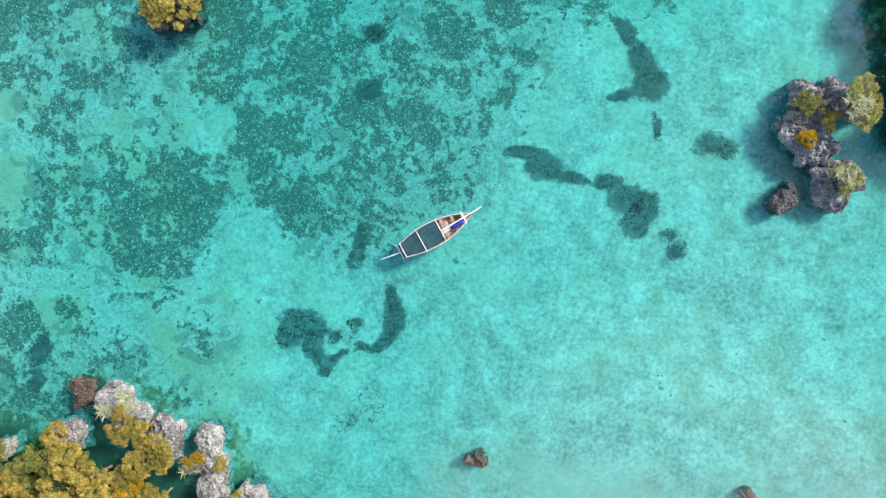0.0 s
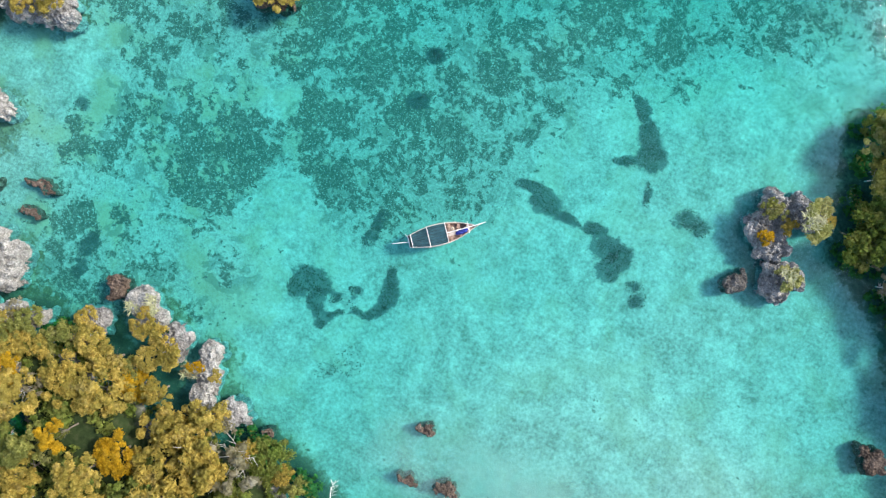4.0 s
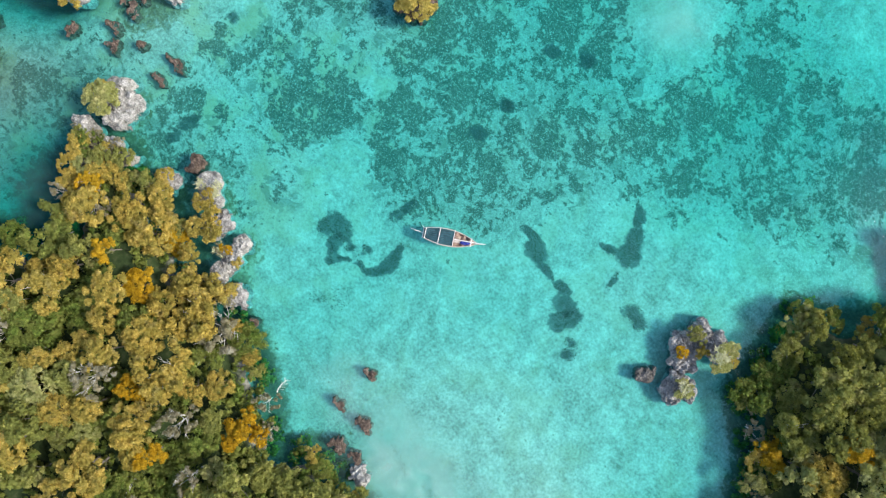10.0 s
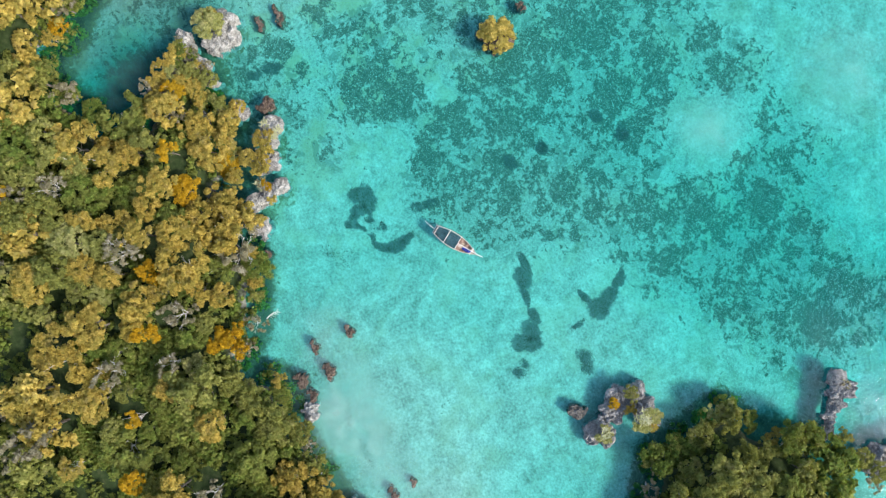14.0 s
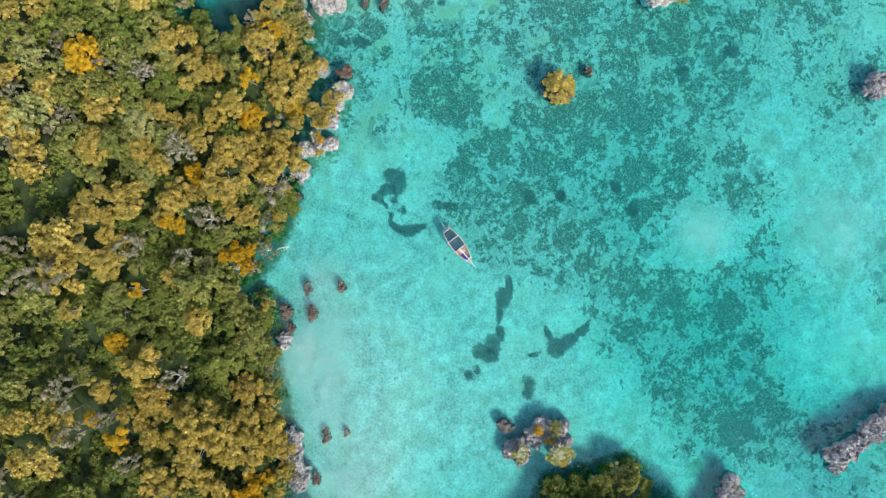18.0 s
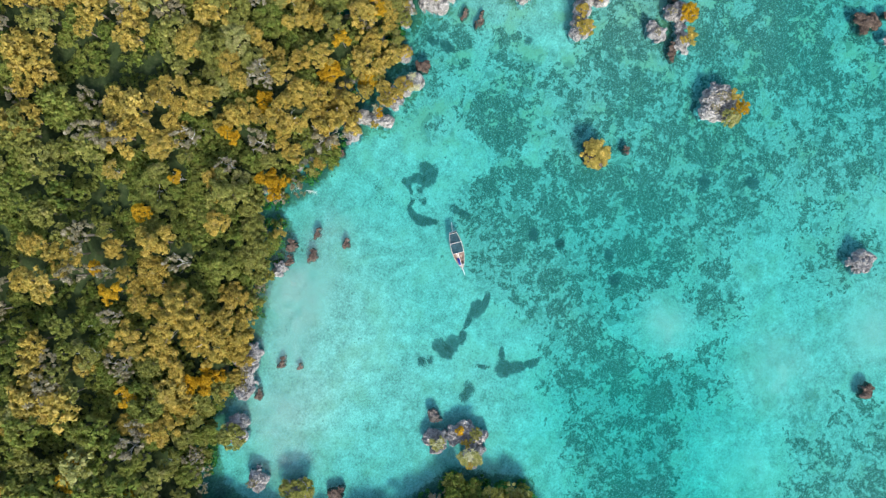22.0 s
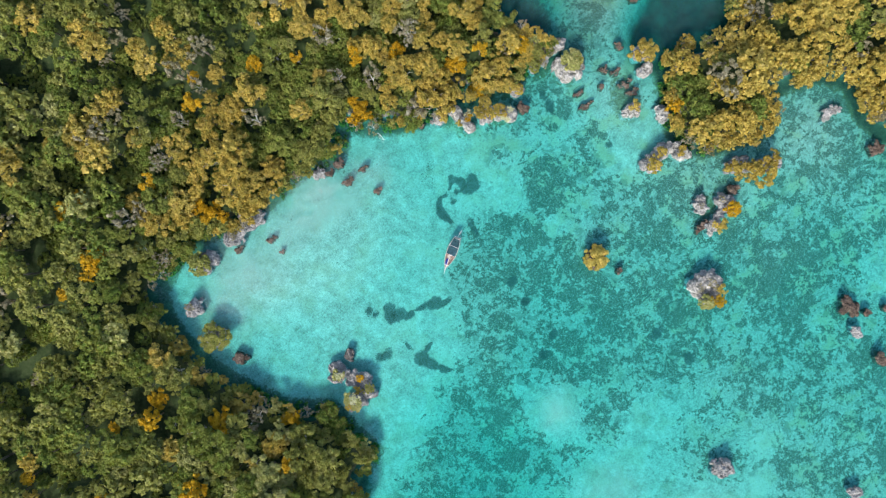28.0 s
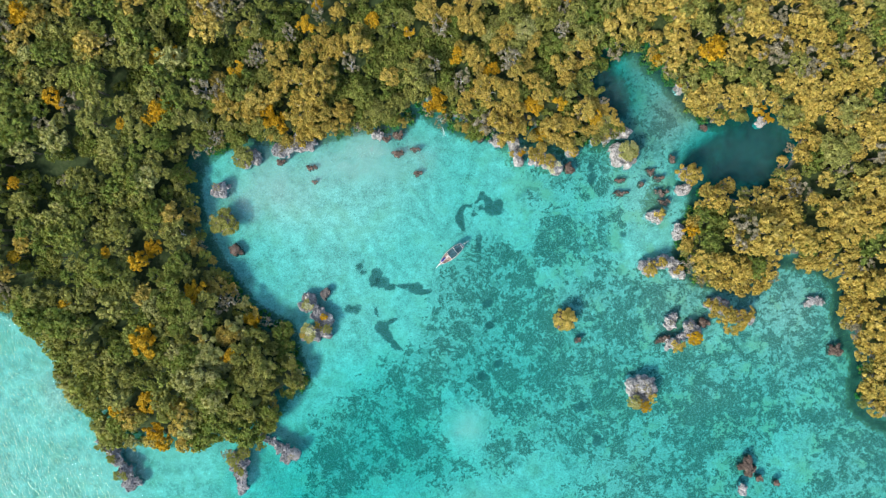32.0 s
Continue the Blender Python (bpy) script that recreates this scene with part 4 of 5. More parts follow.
def weather_rocks():
    """Fuses the lobes, cuts the notch at the waterline and roughens the skin with ridges, pits and spikes."""
    graph = bpy.context.evaluated_depsgraph_get()
    for ob, seed, rough, small in ROCKS:
        me = bpy.data.meshes.new_from_object(ob.evaluated_get(graph))
        ob.modifiers.clear()
        old, ob.data = ob.data, me
        bpy.data.meshes.remove(old)
        off = Vector((seed * 7.1, seed * 3.3, seed * 1.7))
        k = min(1.0, small / 1.3)
        for v in me.vertices:
            p, n = v.co.copy(), v.normal.copy()
            flat = Vector((n.x, n.y, 0))
            n1 = noise.fractal(p * (0.55 / max(0.45, k)) + off, 0.9, 2.0, 3)
            n2 = noise.fractal(p * 2.6 + off, 0.6, 2.2, 3)
            fin = 1 - 2 * abs(noise.noise(p * 1.1 + off * 2))
            q = p + flat * (n1 * rough * 2.4 + fin * 0.22) * k + n * n2 * 0.12 * k
            q -= flat * 0.26 * k * math.exp(-((p.z + 0.05) / 0.3) ** 2)
            if n.z > 0 and p.z > 0:
                q.z += (fin * 0.38 + n1 * 0.5 + n2 * 0.42) * k * n.z
            v.co = q
        me.update()


def shrub(x, y, z, r, colour, seed, label, squash=0.62):
    return tree(x, y, r, r * 0.55, colour, seed, seed * 53.0, z - 0.1, "shrub", label, "shrubs on the rock islets", squash, colour != "grey" and r > 2.4)


def rosette(x, y, z, r, seed, stars=7, label="clump of pale spiky succulents on the rock"):
    """A clump of ragged stars of tapered, arching blades over a mound r metres in radius."""
    rr = random.Random(seed)
    bm = bmesh.new()
    for k in range(stars):
        far, way = r * math.sqrt(k / stars) * rr.uniform(0.7, 1.0), k * 2.39996 + rr.uniform(-.5, .5)
        heart = Vector((far * math.cos(way), far * math.sin(way), -0.25 * far * far / r))
        size = rr.uniform(0.45, 0.8)
        for i in range(rr.randint(8, 13)):
            a = i * 2.39996 + rr.uniform(-.3, .3)
            el = rr.uniform(0.2, 1.2)
            n = size * rr.uniform(0.5, 1.1)
            w = rr.uniform(0.03, 0.05)
            d, s = Vector((math.cos(a), math.sin(a), 0)), Vector((-math.sin(a), math.cos(a), 0))
            bend = rr.uniform(-.4, .4)
            prev = None
            for t, wide in ((0.05, 1.0), (0.45, 1.1), (0.8, 0.6)):
                p = heart + d * (n * t * math.cos(el * (1 - 0.5 * t))) + Vector((0, 0, n * t * math.sin(el) * (1 - 0.4 * t))) + s * bend * n * t * t
                cur = [bm.verts.new(p + s * w * wide), bm.verts.new(p - Vector((0, 0, w * 0.6))), bm.verts.new(p - s * w * wide)]
                if prev:
                    for q in range(3):
                        bm.faces.new((prev[q], cur[q], cur[(q + 1) % 3], prev[(q + 1) % 3]))
                prev = cur
            tip = bm.verts.new(heart + d * (n * math.cos(el * 0.5)) + Vector((0, 0, n * math.sin(el) * 0.6)) + s * bend * n)
            for q in range(3):
                bm.faces.new((prev[q], prev[(q + 1) % 3], tip))
    me = bpy.data.meshes.new("succulent")
    bm.to_mesh(me)
    bm.free()
    me.materials.append(SUCCULENT)
    ob = new("succulent", me)
    ob.location = (x, y, z)
    return tagged(ob, label, "succulent", "succulents on the rock islets")


# the kidney-shaped islet and the loose boulder beside it
rock(-29.6, -16.8, [(2.0, -0.5, 1.8, 1.8, 1.0, 0), (1.8, -3.2, 1.8, 1.8, 1.1, 30), (-0.9, -3.8, 1.9, 1.8, 1.1, 30), (-2.8, -3.8, 1.4, 1.4, 1.0, 0), (0.2, 1.0, 1.8, 1.7, 1.0, 0), (-1.6, 3.4, 1.9, 1.9, .9, 0), (-2.9, 2.7, 1.3, 1.5, .9, 40), (-2.3, 5.0, 1.4, 1.2, .7, 0)],
     LIMESTONE, 3, "grey pitted limestone islet with shrubs, in shallow turquoise water", 5, "rock_islet")
rock(-27.8, -11.0, [(0, 0, 1.45, 0.85, 0.6, 69), (.2, .7, .7, .6, .4, 20)], DARK_STONE, 4, "dark grey-brown boulder beside the grey islet", 4)
shrub(-27.2, -19.1, 1.1, 1.4, "olive", 1, "olive shrub on the islet")
shrub(-27.9, -16.4, 1.0, 1.0, "golden", 2, "orange-yellow shrub on the islet")
shrub(-31.2, -19.9, 1.1, 2.3, "sage", 3, "broad pale olive shrub on the islet")
shrub(-29.4, -18.4, 1.0, 1.0, "ochre", 6, "small ochre shrub on the islet")
shrub(-33.0, -20.7, 1.0, 0.9, "ochre", 5, "small ochre shrub on the islet's rim")
shrub(-31.7, -13.7, .9, 1.5, "sage", 4, "pale sage-olive shrub on the islet")
rosette(-30.7, -19.6, 3.2, 1.4, 1, 14)
rosette(-31.5, -13.8, 2.35, 1.0, 2, 10)

# lone round bush and the white-sided islet in the meadow
rock(28.4, -16.8, [(0, 0, 2.1, 2.3, 0.8, 0)], RED_STONE, 5, "low brown rock under a round bush", 3)
shrub(28.4, -16.8, 0.5, 3.0, "ochre", 6, "round ochre-green bush on a low rock in the lagoon", 0.5)
rock(31.9, -21.9, [(0, 0, .8, .6, 0.1, 30)], RED_STONE, 6, "small submerged reddish rock", 3)
rock(46.6, -34.2, [(-2.0, 1.8, 1.8, 2.0, 1.8, 0), (0.2, 2.2, 2.0, 1.8, 2.0, 20), (2.2, 1.4, 1.7, 2.0, 1.8, 0), (0, -1.0, 2.8, 1.9, 1.4, 0)], PALE_STONE, 7, "pale limestone islet with ochre shrubs on top", 4, "rock_islet")
shrub(46.9, -36.6, 1.3, 1.8, "golden", 7, "golden shrub on the pale islet")
shrub(44.7, -36.0, 1.2, 2.0, "sage", 8, "pale olive shrub on the pale islet")
shrub(48.7, -35.0, 1.4, 1.3, "ochre", 10, "ochre shrub on the pale islet")
shrub(47.4, -32.8, 1.8, 1.5, "grey", 9, "grey twiggy shrub on the pale islet")
shrub(45.0, -32.6, 1.8, 1.1, "grey", 12, "small grey twiggy shrub on the pale islet")
# square white islet at the creek's mouth
rock(42.2, 22.0, [(-1.5, 0.9, 1.8, 1.8, 2.0, 0), (-1.3, -1.5, 1.8, 1.6, 1.9, 30), (1.1, -1.1, 1.9, 1.9, 1.8, 0), (1.7, 1.1, 1.6, 1.6, 1.6, 0)], PALE_STONE, 8, "square white limestone islet with a shrub cap", 5, "rock_islet")
shrub(42.7, 22.5, 1.7, 2.6, "sage", 10, "pale olive shrub on the white islet")
shrub(44.1, 22.0, 1.7, 1.3, "ochre", 11, "ochre-orange shrub on the white islet")
# tree and white rock south of the creek
rock(56.6, 16.8, [(0.6, 0.6, 2.2, 2.2, 1.2, 0)], LIMESTONE, 9, "grey rock under a round tree", 3)
tree(56.6, 17.2, 3.1, 2.0, "ochre", 1, 30, 0.8, label="round ochre tree on a rock at the creek")
rock(56.3, 13.7, [(0, 0, 1.7, 1.3, 1.4, 10)], PALE_STONE, 10, "white limestone rock below a round tree", 4)
rock(50.2, 7.6, [(0, 0, 1.7, 1.4, 1.3, 0), (-1.6, -.2, 1.2, 1.0, 1.0, 0)], PALE_STONE, 11, "pale rock with ochre scrub", 4)
shrub(50.4, 7.9, 1.2, 1.4, "ochre", 12, "ochre shrub on a pale rock")
# western islets
rock(-51.6, 5.6, [(0, 0, 2.6, 2.4, 0.9, 0)], LIMESTONE, 12, "grey rock under a broad olive tree", 3)
tree(-51.0, 5.4, 3.8, 1.6, "olive", 2, 80, 0.5, label="broad olive tree on a rock in the bay", squash=0.5)
rock(-52.6, 13.6, [(0, 0, 1.9, 1.6, 1.3, 20)], LIMESTONE, 13, "grey rock with twiggy scrub in the bay", 4)
shrub(-52.8, 13.8, 1.1, 1.3, "grey", 13, "grey twiggy shrub on a rock")
rock(-46.4, 20.9, [(0, 0, 2.6, 2.2, 1.2, 0), (2.4, .3, 1.5, 1.4, 1.4, 0)], LIMESTONE, 14, "grey rock under an olive bush", 4)
shrub(-46.6, 20.8, 1.0, 2.8, "olive", 14, "olive bush on a rock at the bay's edge")
rock(-49.2, -0.8, [(0, 0, 1.5, 1.1, .35, 40), (1.4, -.6, .7, .6, .2, 0)], RED_STONE, 15, "low reddish rocks in shallow water", 3)
# grey headlands along the north shore
rock(17.2, 21.6, [(0.3, -1.3, 1.1, 1.3, 1.9, 0), (0.0, 0.4, 1.3, 1.2, 1.7, 0), (-0.6, 1.9, 1.2, 1.1, 1.2, 0)], PALE_STONE, 16, "spiky pale limestone stack with scrub", 5)
shrub(18.2, 21.9, 1.2, 1.0, "golden", 15, "golden shrub on a grey stack")
rosette(18.6, 22.7, 1.6, 1.0, 3, 6)
rock(25.6, 19.0, [(0.5, -0.5, 1.5, 1.3, 1.8, 0), (-0.8, 0.9, 1.5, 1.4, 1.5, 0)], PALE_STONE, 17, "pale limestone stack with white succulents", 5)
shrub(24.4, 20.5, 1.5, 1.5, "ochre", 16, "ochre shrub on a limestone stack")
rosette(26.8, 19.3, 1.9, 0.75, 4)
rosette(25.2, 17.8, 2.2, 0.7, 5)
rosette(24.6, 18.5, 2.1, 0.65, 6)
rock(21.6, 21.4, [(0, 0, 1.9, 2.0, 0.7, 0)], LIMESTONE, 24, "low grey rock under an ochre tree", 3)
rock(30.0, 22.6, [(0, 0, 1.5, 1.6, 0.6, 0)], LIMESTONE, 25, "low grey rock under small ochre trees", 3)
rock(29.8, 18.4, [(0, 0, 1.1, 1.0, .9, 0), (-.3, 1.0, .8, .8, .9, 0)], RED_STONE, 18, "reddish rocks beside a pale stack", 4)
rock(16.2, 24.7, [(0, 0, 1.3, 1.2, 1.7, 0), (-.6, 1.0, .9, .9, 1.5, 0)], PALE_STONE, 97, "pale limestone head below an ochre tree", 5)
rock(12.6, 25.0, [(0, 0, 1.6, 1.5, 1.6, 0)], LIMESTONE, 19, "grey limestone ledge at the forest edge", 4)
rock(42.0, 27.0, [(0, 0, 1.6, 1.4, 2.0, 0)], PALE_STONE, 20, "pale rock head at the creek's mouth", 4)
rock(35.5, 25.2, [(0, 0, 1.3, 0.9, 1.7, 30), (2.6, 0.2, 1.0, 0.9, 1.8, 0)], PALE_STONE, 21, "pale limestone ledge below the trees", 4)
rock(-37.6, 22.6, [(0, 0, 2.4, 1.5, 1.5, 10), (2.4, .8, 1.5, 1.2, 1.4, 0)], LIMESTONE, 22, "grey limestone ledge below the trees", 4)

rock(-32.9, 23.9, [(0, 0, 2.2, 1.6, 1.5, 20), (-.6, 1.8, 1.8, 1.6, 1.6, 0), (1.9, .6, 1.2, 1.1, 1.1, 0)], LIMESTONE, 98, "jagged grey limestone ledge at the forest edge", 5)
shrub(-33.4, 24.6, 1.4, 1.4, "grey", 27, "grey twiggy scrub on a limestone ledge")
tree(21.4, 21.0, 2.3, 1.7, "ochre", 3, 10, 0.6, label="ochre shoreline tree with bare twigs in its crown")
tree(22.8, 23.2, 1.6, 1.6, "ochre", 5, 70, 0.6, label="ochre shoreline tree on limestone")
tree(30.1, 22.4, 1.5, 1.6, "ochre", 2, 20, 0.5, label="small ochre shoreline tree on a low rock")
tree(28.5, 24.2, 2.0, 1.9, "ochre", 5, 130, 0.6, label="ochre shoreline tree on limestone")
tree(26.0, 24.9, 1.8, 1.8, "ochre", 3, 200, 0.6, label="ochre shoreline tree on limestone")
tree(20.2, 25.6, 1.6, 1.8, "ochre", 1, 50, 0.8, label="ochre shoreline tree on limestone")
rock(38.4, 29.0, [(0, 0, 2.6, 2.2, 0.9, -30), (-2.0, 2.4, 2.4, 2.6, 0.8, 20), (-1.6, 4.4, 1.6, 1.6, 0.6, 0)], LIMESTONE, 26, "low grey limestone headland under ochre trees", 3, "rock_islet")
for i, (x, y, r, colour) in enumerate([(40.0, 28.6, 1.7, "ochre"), (36.9, 27.2, 1.8, "olive"), (36.0, 28.8, 1.8, "ochre"), (33.8, 27.3, 2.0, "ochre"), (39.0, 30.8, 1.6, "ochre"), (36.8, 34.0, 1.6, "grey"),
                                       (34.2, 32.7, 2.0, "ochre"), (31.6, 30.4, 1.8, "grey"), (38.0, 29.6, 1.9, "sage"), (37.6, 32.4, 1.5, "ochre")]):
    tree(x, y, r, 1.7, colour, i, i * 77, 0.6, label="half-bare grey tree on the limestone headland" if colour == "grey" else "small mangrove tree on the limestone headland", squash=0.8)
tree(14.2, 25.2, 2.2, 1.8, "ochre", 0, 90, 0.8, label="ochre shoreline tree on limestone")
shrub(41.2, 27.8, 1.4, 1.2, "olive", 22, "olive shrub on a pale rock head")
shrub(37.4, 26.6, 1.0, 1.6, "ochre", 23, "ochre shrub on a limestone ledge")
for i, (x, y, z, r, colour) in enumerate([(15.8, 21.8, 1.5, .8, "ochre"), (18.5, 22.5, 0.9, 1.1, "grey"), (25.0, 20.9, 1.4, 1.0, "grey"), (25.2, 19.2, 1.9, .8, "ochre"), (12.2, 25.6, 1.4, 1.0, "grey"),
                                          (42.4, 27.6, 1.6, .7, "grey"), (35.2, 26.0, 1.4, 1.0, "grey"), (48.2, -3.6, 1.6, 1.1, "grey"), (51.0, -3.2, 1.6, 1.3, "ochre"), (54.6, -5.0, 1.6, 1.3, "ochre"),
                                          (-37.8, 23.0, 1.3, 1.2, "grey"), (-35.0, 23.8, 1.3, 1.1, "grey"), (53.4, -17.4, 1.4, .8, "grey"), (57.6, -18.0, 1.4, 1.0, "grey"), (66.0, -14.0, 1.2, 1.2, "grey")]):
    shrub(x, y, z, r, colour, 30 + i, "grey twiggy scrub on a limestone stack" if colour == "grey" else "small ochre shrub on a limestone stack")
# reddish rocks in the shallows
SHALLOWS = [(-6.2, 17.2, .85, .8, .45), (-11.0, 21.9, 1.25, .9, .6), (-6.8, 22.9, 1.0, .65, .4), (-10.9, 26.2, .9, 1.5, .5), (-13.6, 25.4, .9, .8, .5), (-31.4, 18.6, 1.1, .7, .3),
            (-38.5, 19.9, .9, .8, .3), (-30.5, 15.2, .6, .6, .15), (8.6, 25.1, .6, .7, .1), (41.7, 12.7, 1.5, .8, .08), (41.6, 15.8, 1.2, .6, .06), (48.8, 17.8, .8, 1.2, .1),
            (50.8, 16.2, 1.1, .8, .06), (51.3, 13.0, 1.5, .7, .08), (52.0, 10.7, 1.3, .9, .1)]
for i, (x, y, a, b, top) in enumerate(SHALLOWS):
    rock(x, y, [(0, 0, a * .75, b * .8, top * .7, i * 37), (a * .9, b * .5, a * .5, b * .5, top * .5, i * 61), (-a * .7, b * .45, a * .42, b * .42, top * .45, i * 23)], RED_STONE, 30 + i, "rough reddish-brown reef rock in shallow water", 3, "rock", "rocks in the shallows", 0.4)
for i, (x, y, a, b, top) in enumerate([(61.4, 28.4, 1.0, .7, .1), (46.8, 15.0, .8, .5, .1), (54.0, 21.0, 1.1, .6, .15)]):
    rock(x, y, [(0, 0, a, b, top, 20 + i * 50)], RED_STONE, 90 + i, "low reddish reef rock just under the surface", 3, "rock", "rocks in the shallows", 0.4)
rock(55.6, 37.9, [(0, 0, 1.3, 1.7, 1.8, 0), (.9, .6, .9, .9, 1.4, 0)], PALE_STONE, 95, "white limestone head at the creek's bank", 5)
rock(74.4, 29.6, [(0, 0, 1.0, 1.0, 1.2, 0)], PALE_STONE, 96, "pale rock below a golden shrub at the creek", 4)
shrub(75.4, 30.2, 1.2, 1.3, "golden", 24, "golden shrub over a pale rock")
SHALLOWS_EAST = [(87.3, -12.4, 2.2, 1.0, .4), (92.5, -24.0, 1.8, 1.1, .4), (72.0, -51.2, 1.3, 2.6, .9), (70.8, -57.0, .9, 1.6, .6), (75.0, -54.5, .9, .8, .2), (79, -55.5, .7, .7, .2),
                 (31.8, -69.6, 2.0, 2.4, 1.2), (10.8, -81.2, 1.6, .9, .5), (72.8, -64.7, 1.2, 1.5, .8), (54.7, -87.6, 1.3, 1.3, .6), (62, -17.5, 1.1, .6, .4), (52.0, -21.6, 2.0, .8, .4)]
for i, (x, y, a, b, top) in enumerate(SHALLOWS_EAST):
    rock(x, y, [(0, 0, a, b, top, 12), (a * .7, -b * .4, a * .5, b * .6, top * .8, i * 61)], RED_STONE if i % 3 else LIMESTONE, 50 + i, "weathered brown-grey rock in shallow water", 3, "rock", "rocks on the reef flat", 0.35)
rock(-15.6, 26.6, [(0, 0, 1.1, 1.5, 1.0, 60)], PALE_STONE, 70, "pale boulder at the forest edge", 4)

# eastern rock cluster with small trees
rock(53.6, -17.8, [(0, 0, 1.2, 2.0, 1.5, -30), (.6, 1.6, .9, 1.0, 1.4, 0)], LIMESTONE, 71, "jagged grey limestone stack", 4)
rock(58.2, -18.6, [(0, 0, 1.8, 1.5, 1.5, 0), (.8, -2.2, 1.6, 1.4, 1.2, 0)], LIMESTONE, 72, "jagged grey limestone stack with scrub", 4)
rock(56.2, -21.0, [(0, 0, 1.2, .8, .8, 30), (1.2, .6, .9, .7, 1.0, 60)], LIMESTONE, 84, "jagged grey limestone stack", 4)
rock(61.2, -17.6, [(0, 0, .8, 1.3, 1.0, 20)], RED_STONE, 85, "reddish rock beside a grey stack", 4)
rock(72.4, -16.6, [(0, 0, 1.0, 1.3, 1.2, 0)], LIMESTONE, 86, "grey rock at the end of a long islet", 4)
rock(51.6, -2.6, [(0, 0, 1.5, 1.1, 1.6, 30), (2.2, -1.0, 1.3, 1.0, 1.5, 0)], PALE_STONE, 87, "jagged pale limestone ledge below ochre trees", 4)
shrub(58.6, -20.8, 1.2, 2.0, "golden", 17, "golden shrub on a grey stack")
rock(54.2, -22.6, [(0, 0, 2.1, 1.3, .9, 20)], PALE_STONE, 73, "low pale rock with ochre scrub", 4)
shrub(54.8, -22.9, .8, 1.7, "ochre", 18, "ochre shrub on a low pale rock")
rock(48.6, -4.4, [(0, 0, 2.4, 1.8, 1.7, 0), (2.6, 1.0, 1.6, 1.6, 1.7, 0)], LIMESTONE, 74, "grey limestone islet with ochre scrub", 4)
shrub(48.2, -4.9, 1.6, 2.0, "ochre", 19, "ochre shrub on a limestone islet")
rock(64.5, -13.5, [(0, 0, 3.4, 1.6, 1.2, -30), (4.4, -2.6, 2.0, 1.5, 1.2, 0)], LIMESTONE, 75, "long grey limestone islet under small trees", 4)
for i, (x, y, r) in enumerate([(62.4, -13.6, 2.4), (65.6, -15.6, 2.6), (68.8, -17.2, 2.2), (66.6, -18.8, 1.8), (70.4, -15.2, 1.9)]):
    tree(x, y, r, 1.9, "ochre", i, i * 70, 0.7, label="small ochre tree on a long limestone islet")
rock(54.8, -5.6, [(0, 0, 2.0, 1.6, 1.8, 0)], PALE_STONE, 76, "pale limestone ledge below ochre trees", 4)
rock(55.3, 3.8, [(0, 0, 1.5, 2.0, 1.9, 0)], PALE_STONE, 77, "white limestone head below a golden tree", 4)

# grey spits on the seaward side
rock(-26, -70.5, [(-4.4, 3.9, 2.4, 2.0, .9, 0), (-2.0, 2.0, 2.6, 2.0, 1.1, -40), (1.0, -1.2, 2.8, 2.1, 1.2, -50), (3.4, -4.6, 3.0, 2.2, 1.2, -60), (4.4, -8.6, 3.0, 2.6, 1.2, -80)],
     LIMESTONE, 80, "long grey curved limestone spit in open water", 4, "rock_islet")
rock(-76.2, -52.0, [(-3.4, 6.0, 1.7, 2.2, 1.0, 20), (-1.0, 2.4, 1.6, 2.4, 1.0, 25), (1.4, -1.2, 2.0, 2.2, 1.1, 20), (2.8, -4.0, 2.2, 1.8, 1.1, 0)],
     LIMESTONE, 81, "grey limestone spit off the wooded headland", 4, "rock_islet")
rock(-48.4, -50.6, [(0, 0, 2.4, 2.8, .7, 0), (.8, -3.4, 1.7, 2.0, .7, 0), (1.2, -6.4, 1.2, 1.4, .6, 0)], LIMESTONE, 82, "grey limestone tongue off the wooded headland", 4, "rock_islet")
rock(-37.6, -47.9, [(-4.4, 2.8, 1.6, .9, .7, -35), (-2.2, 1.6, 2.0, 1.0, .8, -35), (0, 0, 2.0, 1.3, .9, -30), (2.0, -1.0, 1.8, 1.5, 1.0, 0), (.6, -2.6, 1.3, 1.0, .8, 0)], LIMESTONE, 83, "grey hooked limestone spit off the headland", 4, "rock_islet")
for i, (x, y, z, r) in enumerate([(-48.6, -49.4, 1.4, 2.0), (-47.4, -52.0, 1.3, 1.5), (-50.2, -48.2, 1.2, 1.8), (-46.4, -48.0, 1.2, 1.8), (-42.6, -46.2, 1.0, 1.5), (-35.4, -49.0, 1.3, .9)]):
    shrub(x, y, z, r, ("olive", "grey")[i % 3 == 2], 50 + i, "olive shrub on a limestone tongue" if i % 3 != 2 else "grey twiggy scrub on a limestone tongue")
for i, (x, y, z, r) in enumerate([(-79.4, -46.4, 1.3, 1.7), (-77.4, -49.4, 1.2, 1.4)]):
    shrub(x, y, z, r, "olive", 60 + i, "olive shrub on a limestone spit")
shrub(-75.0, -53.6, 1.4, 1.7, "olive", 21, "olive shrub on a limestone spit")


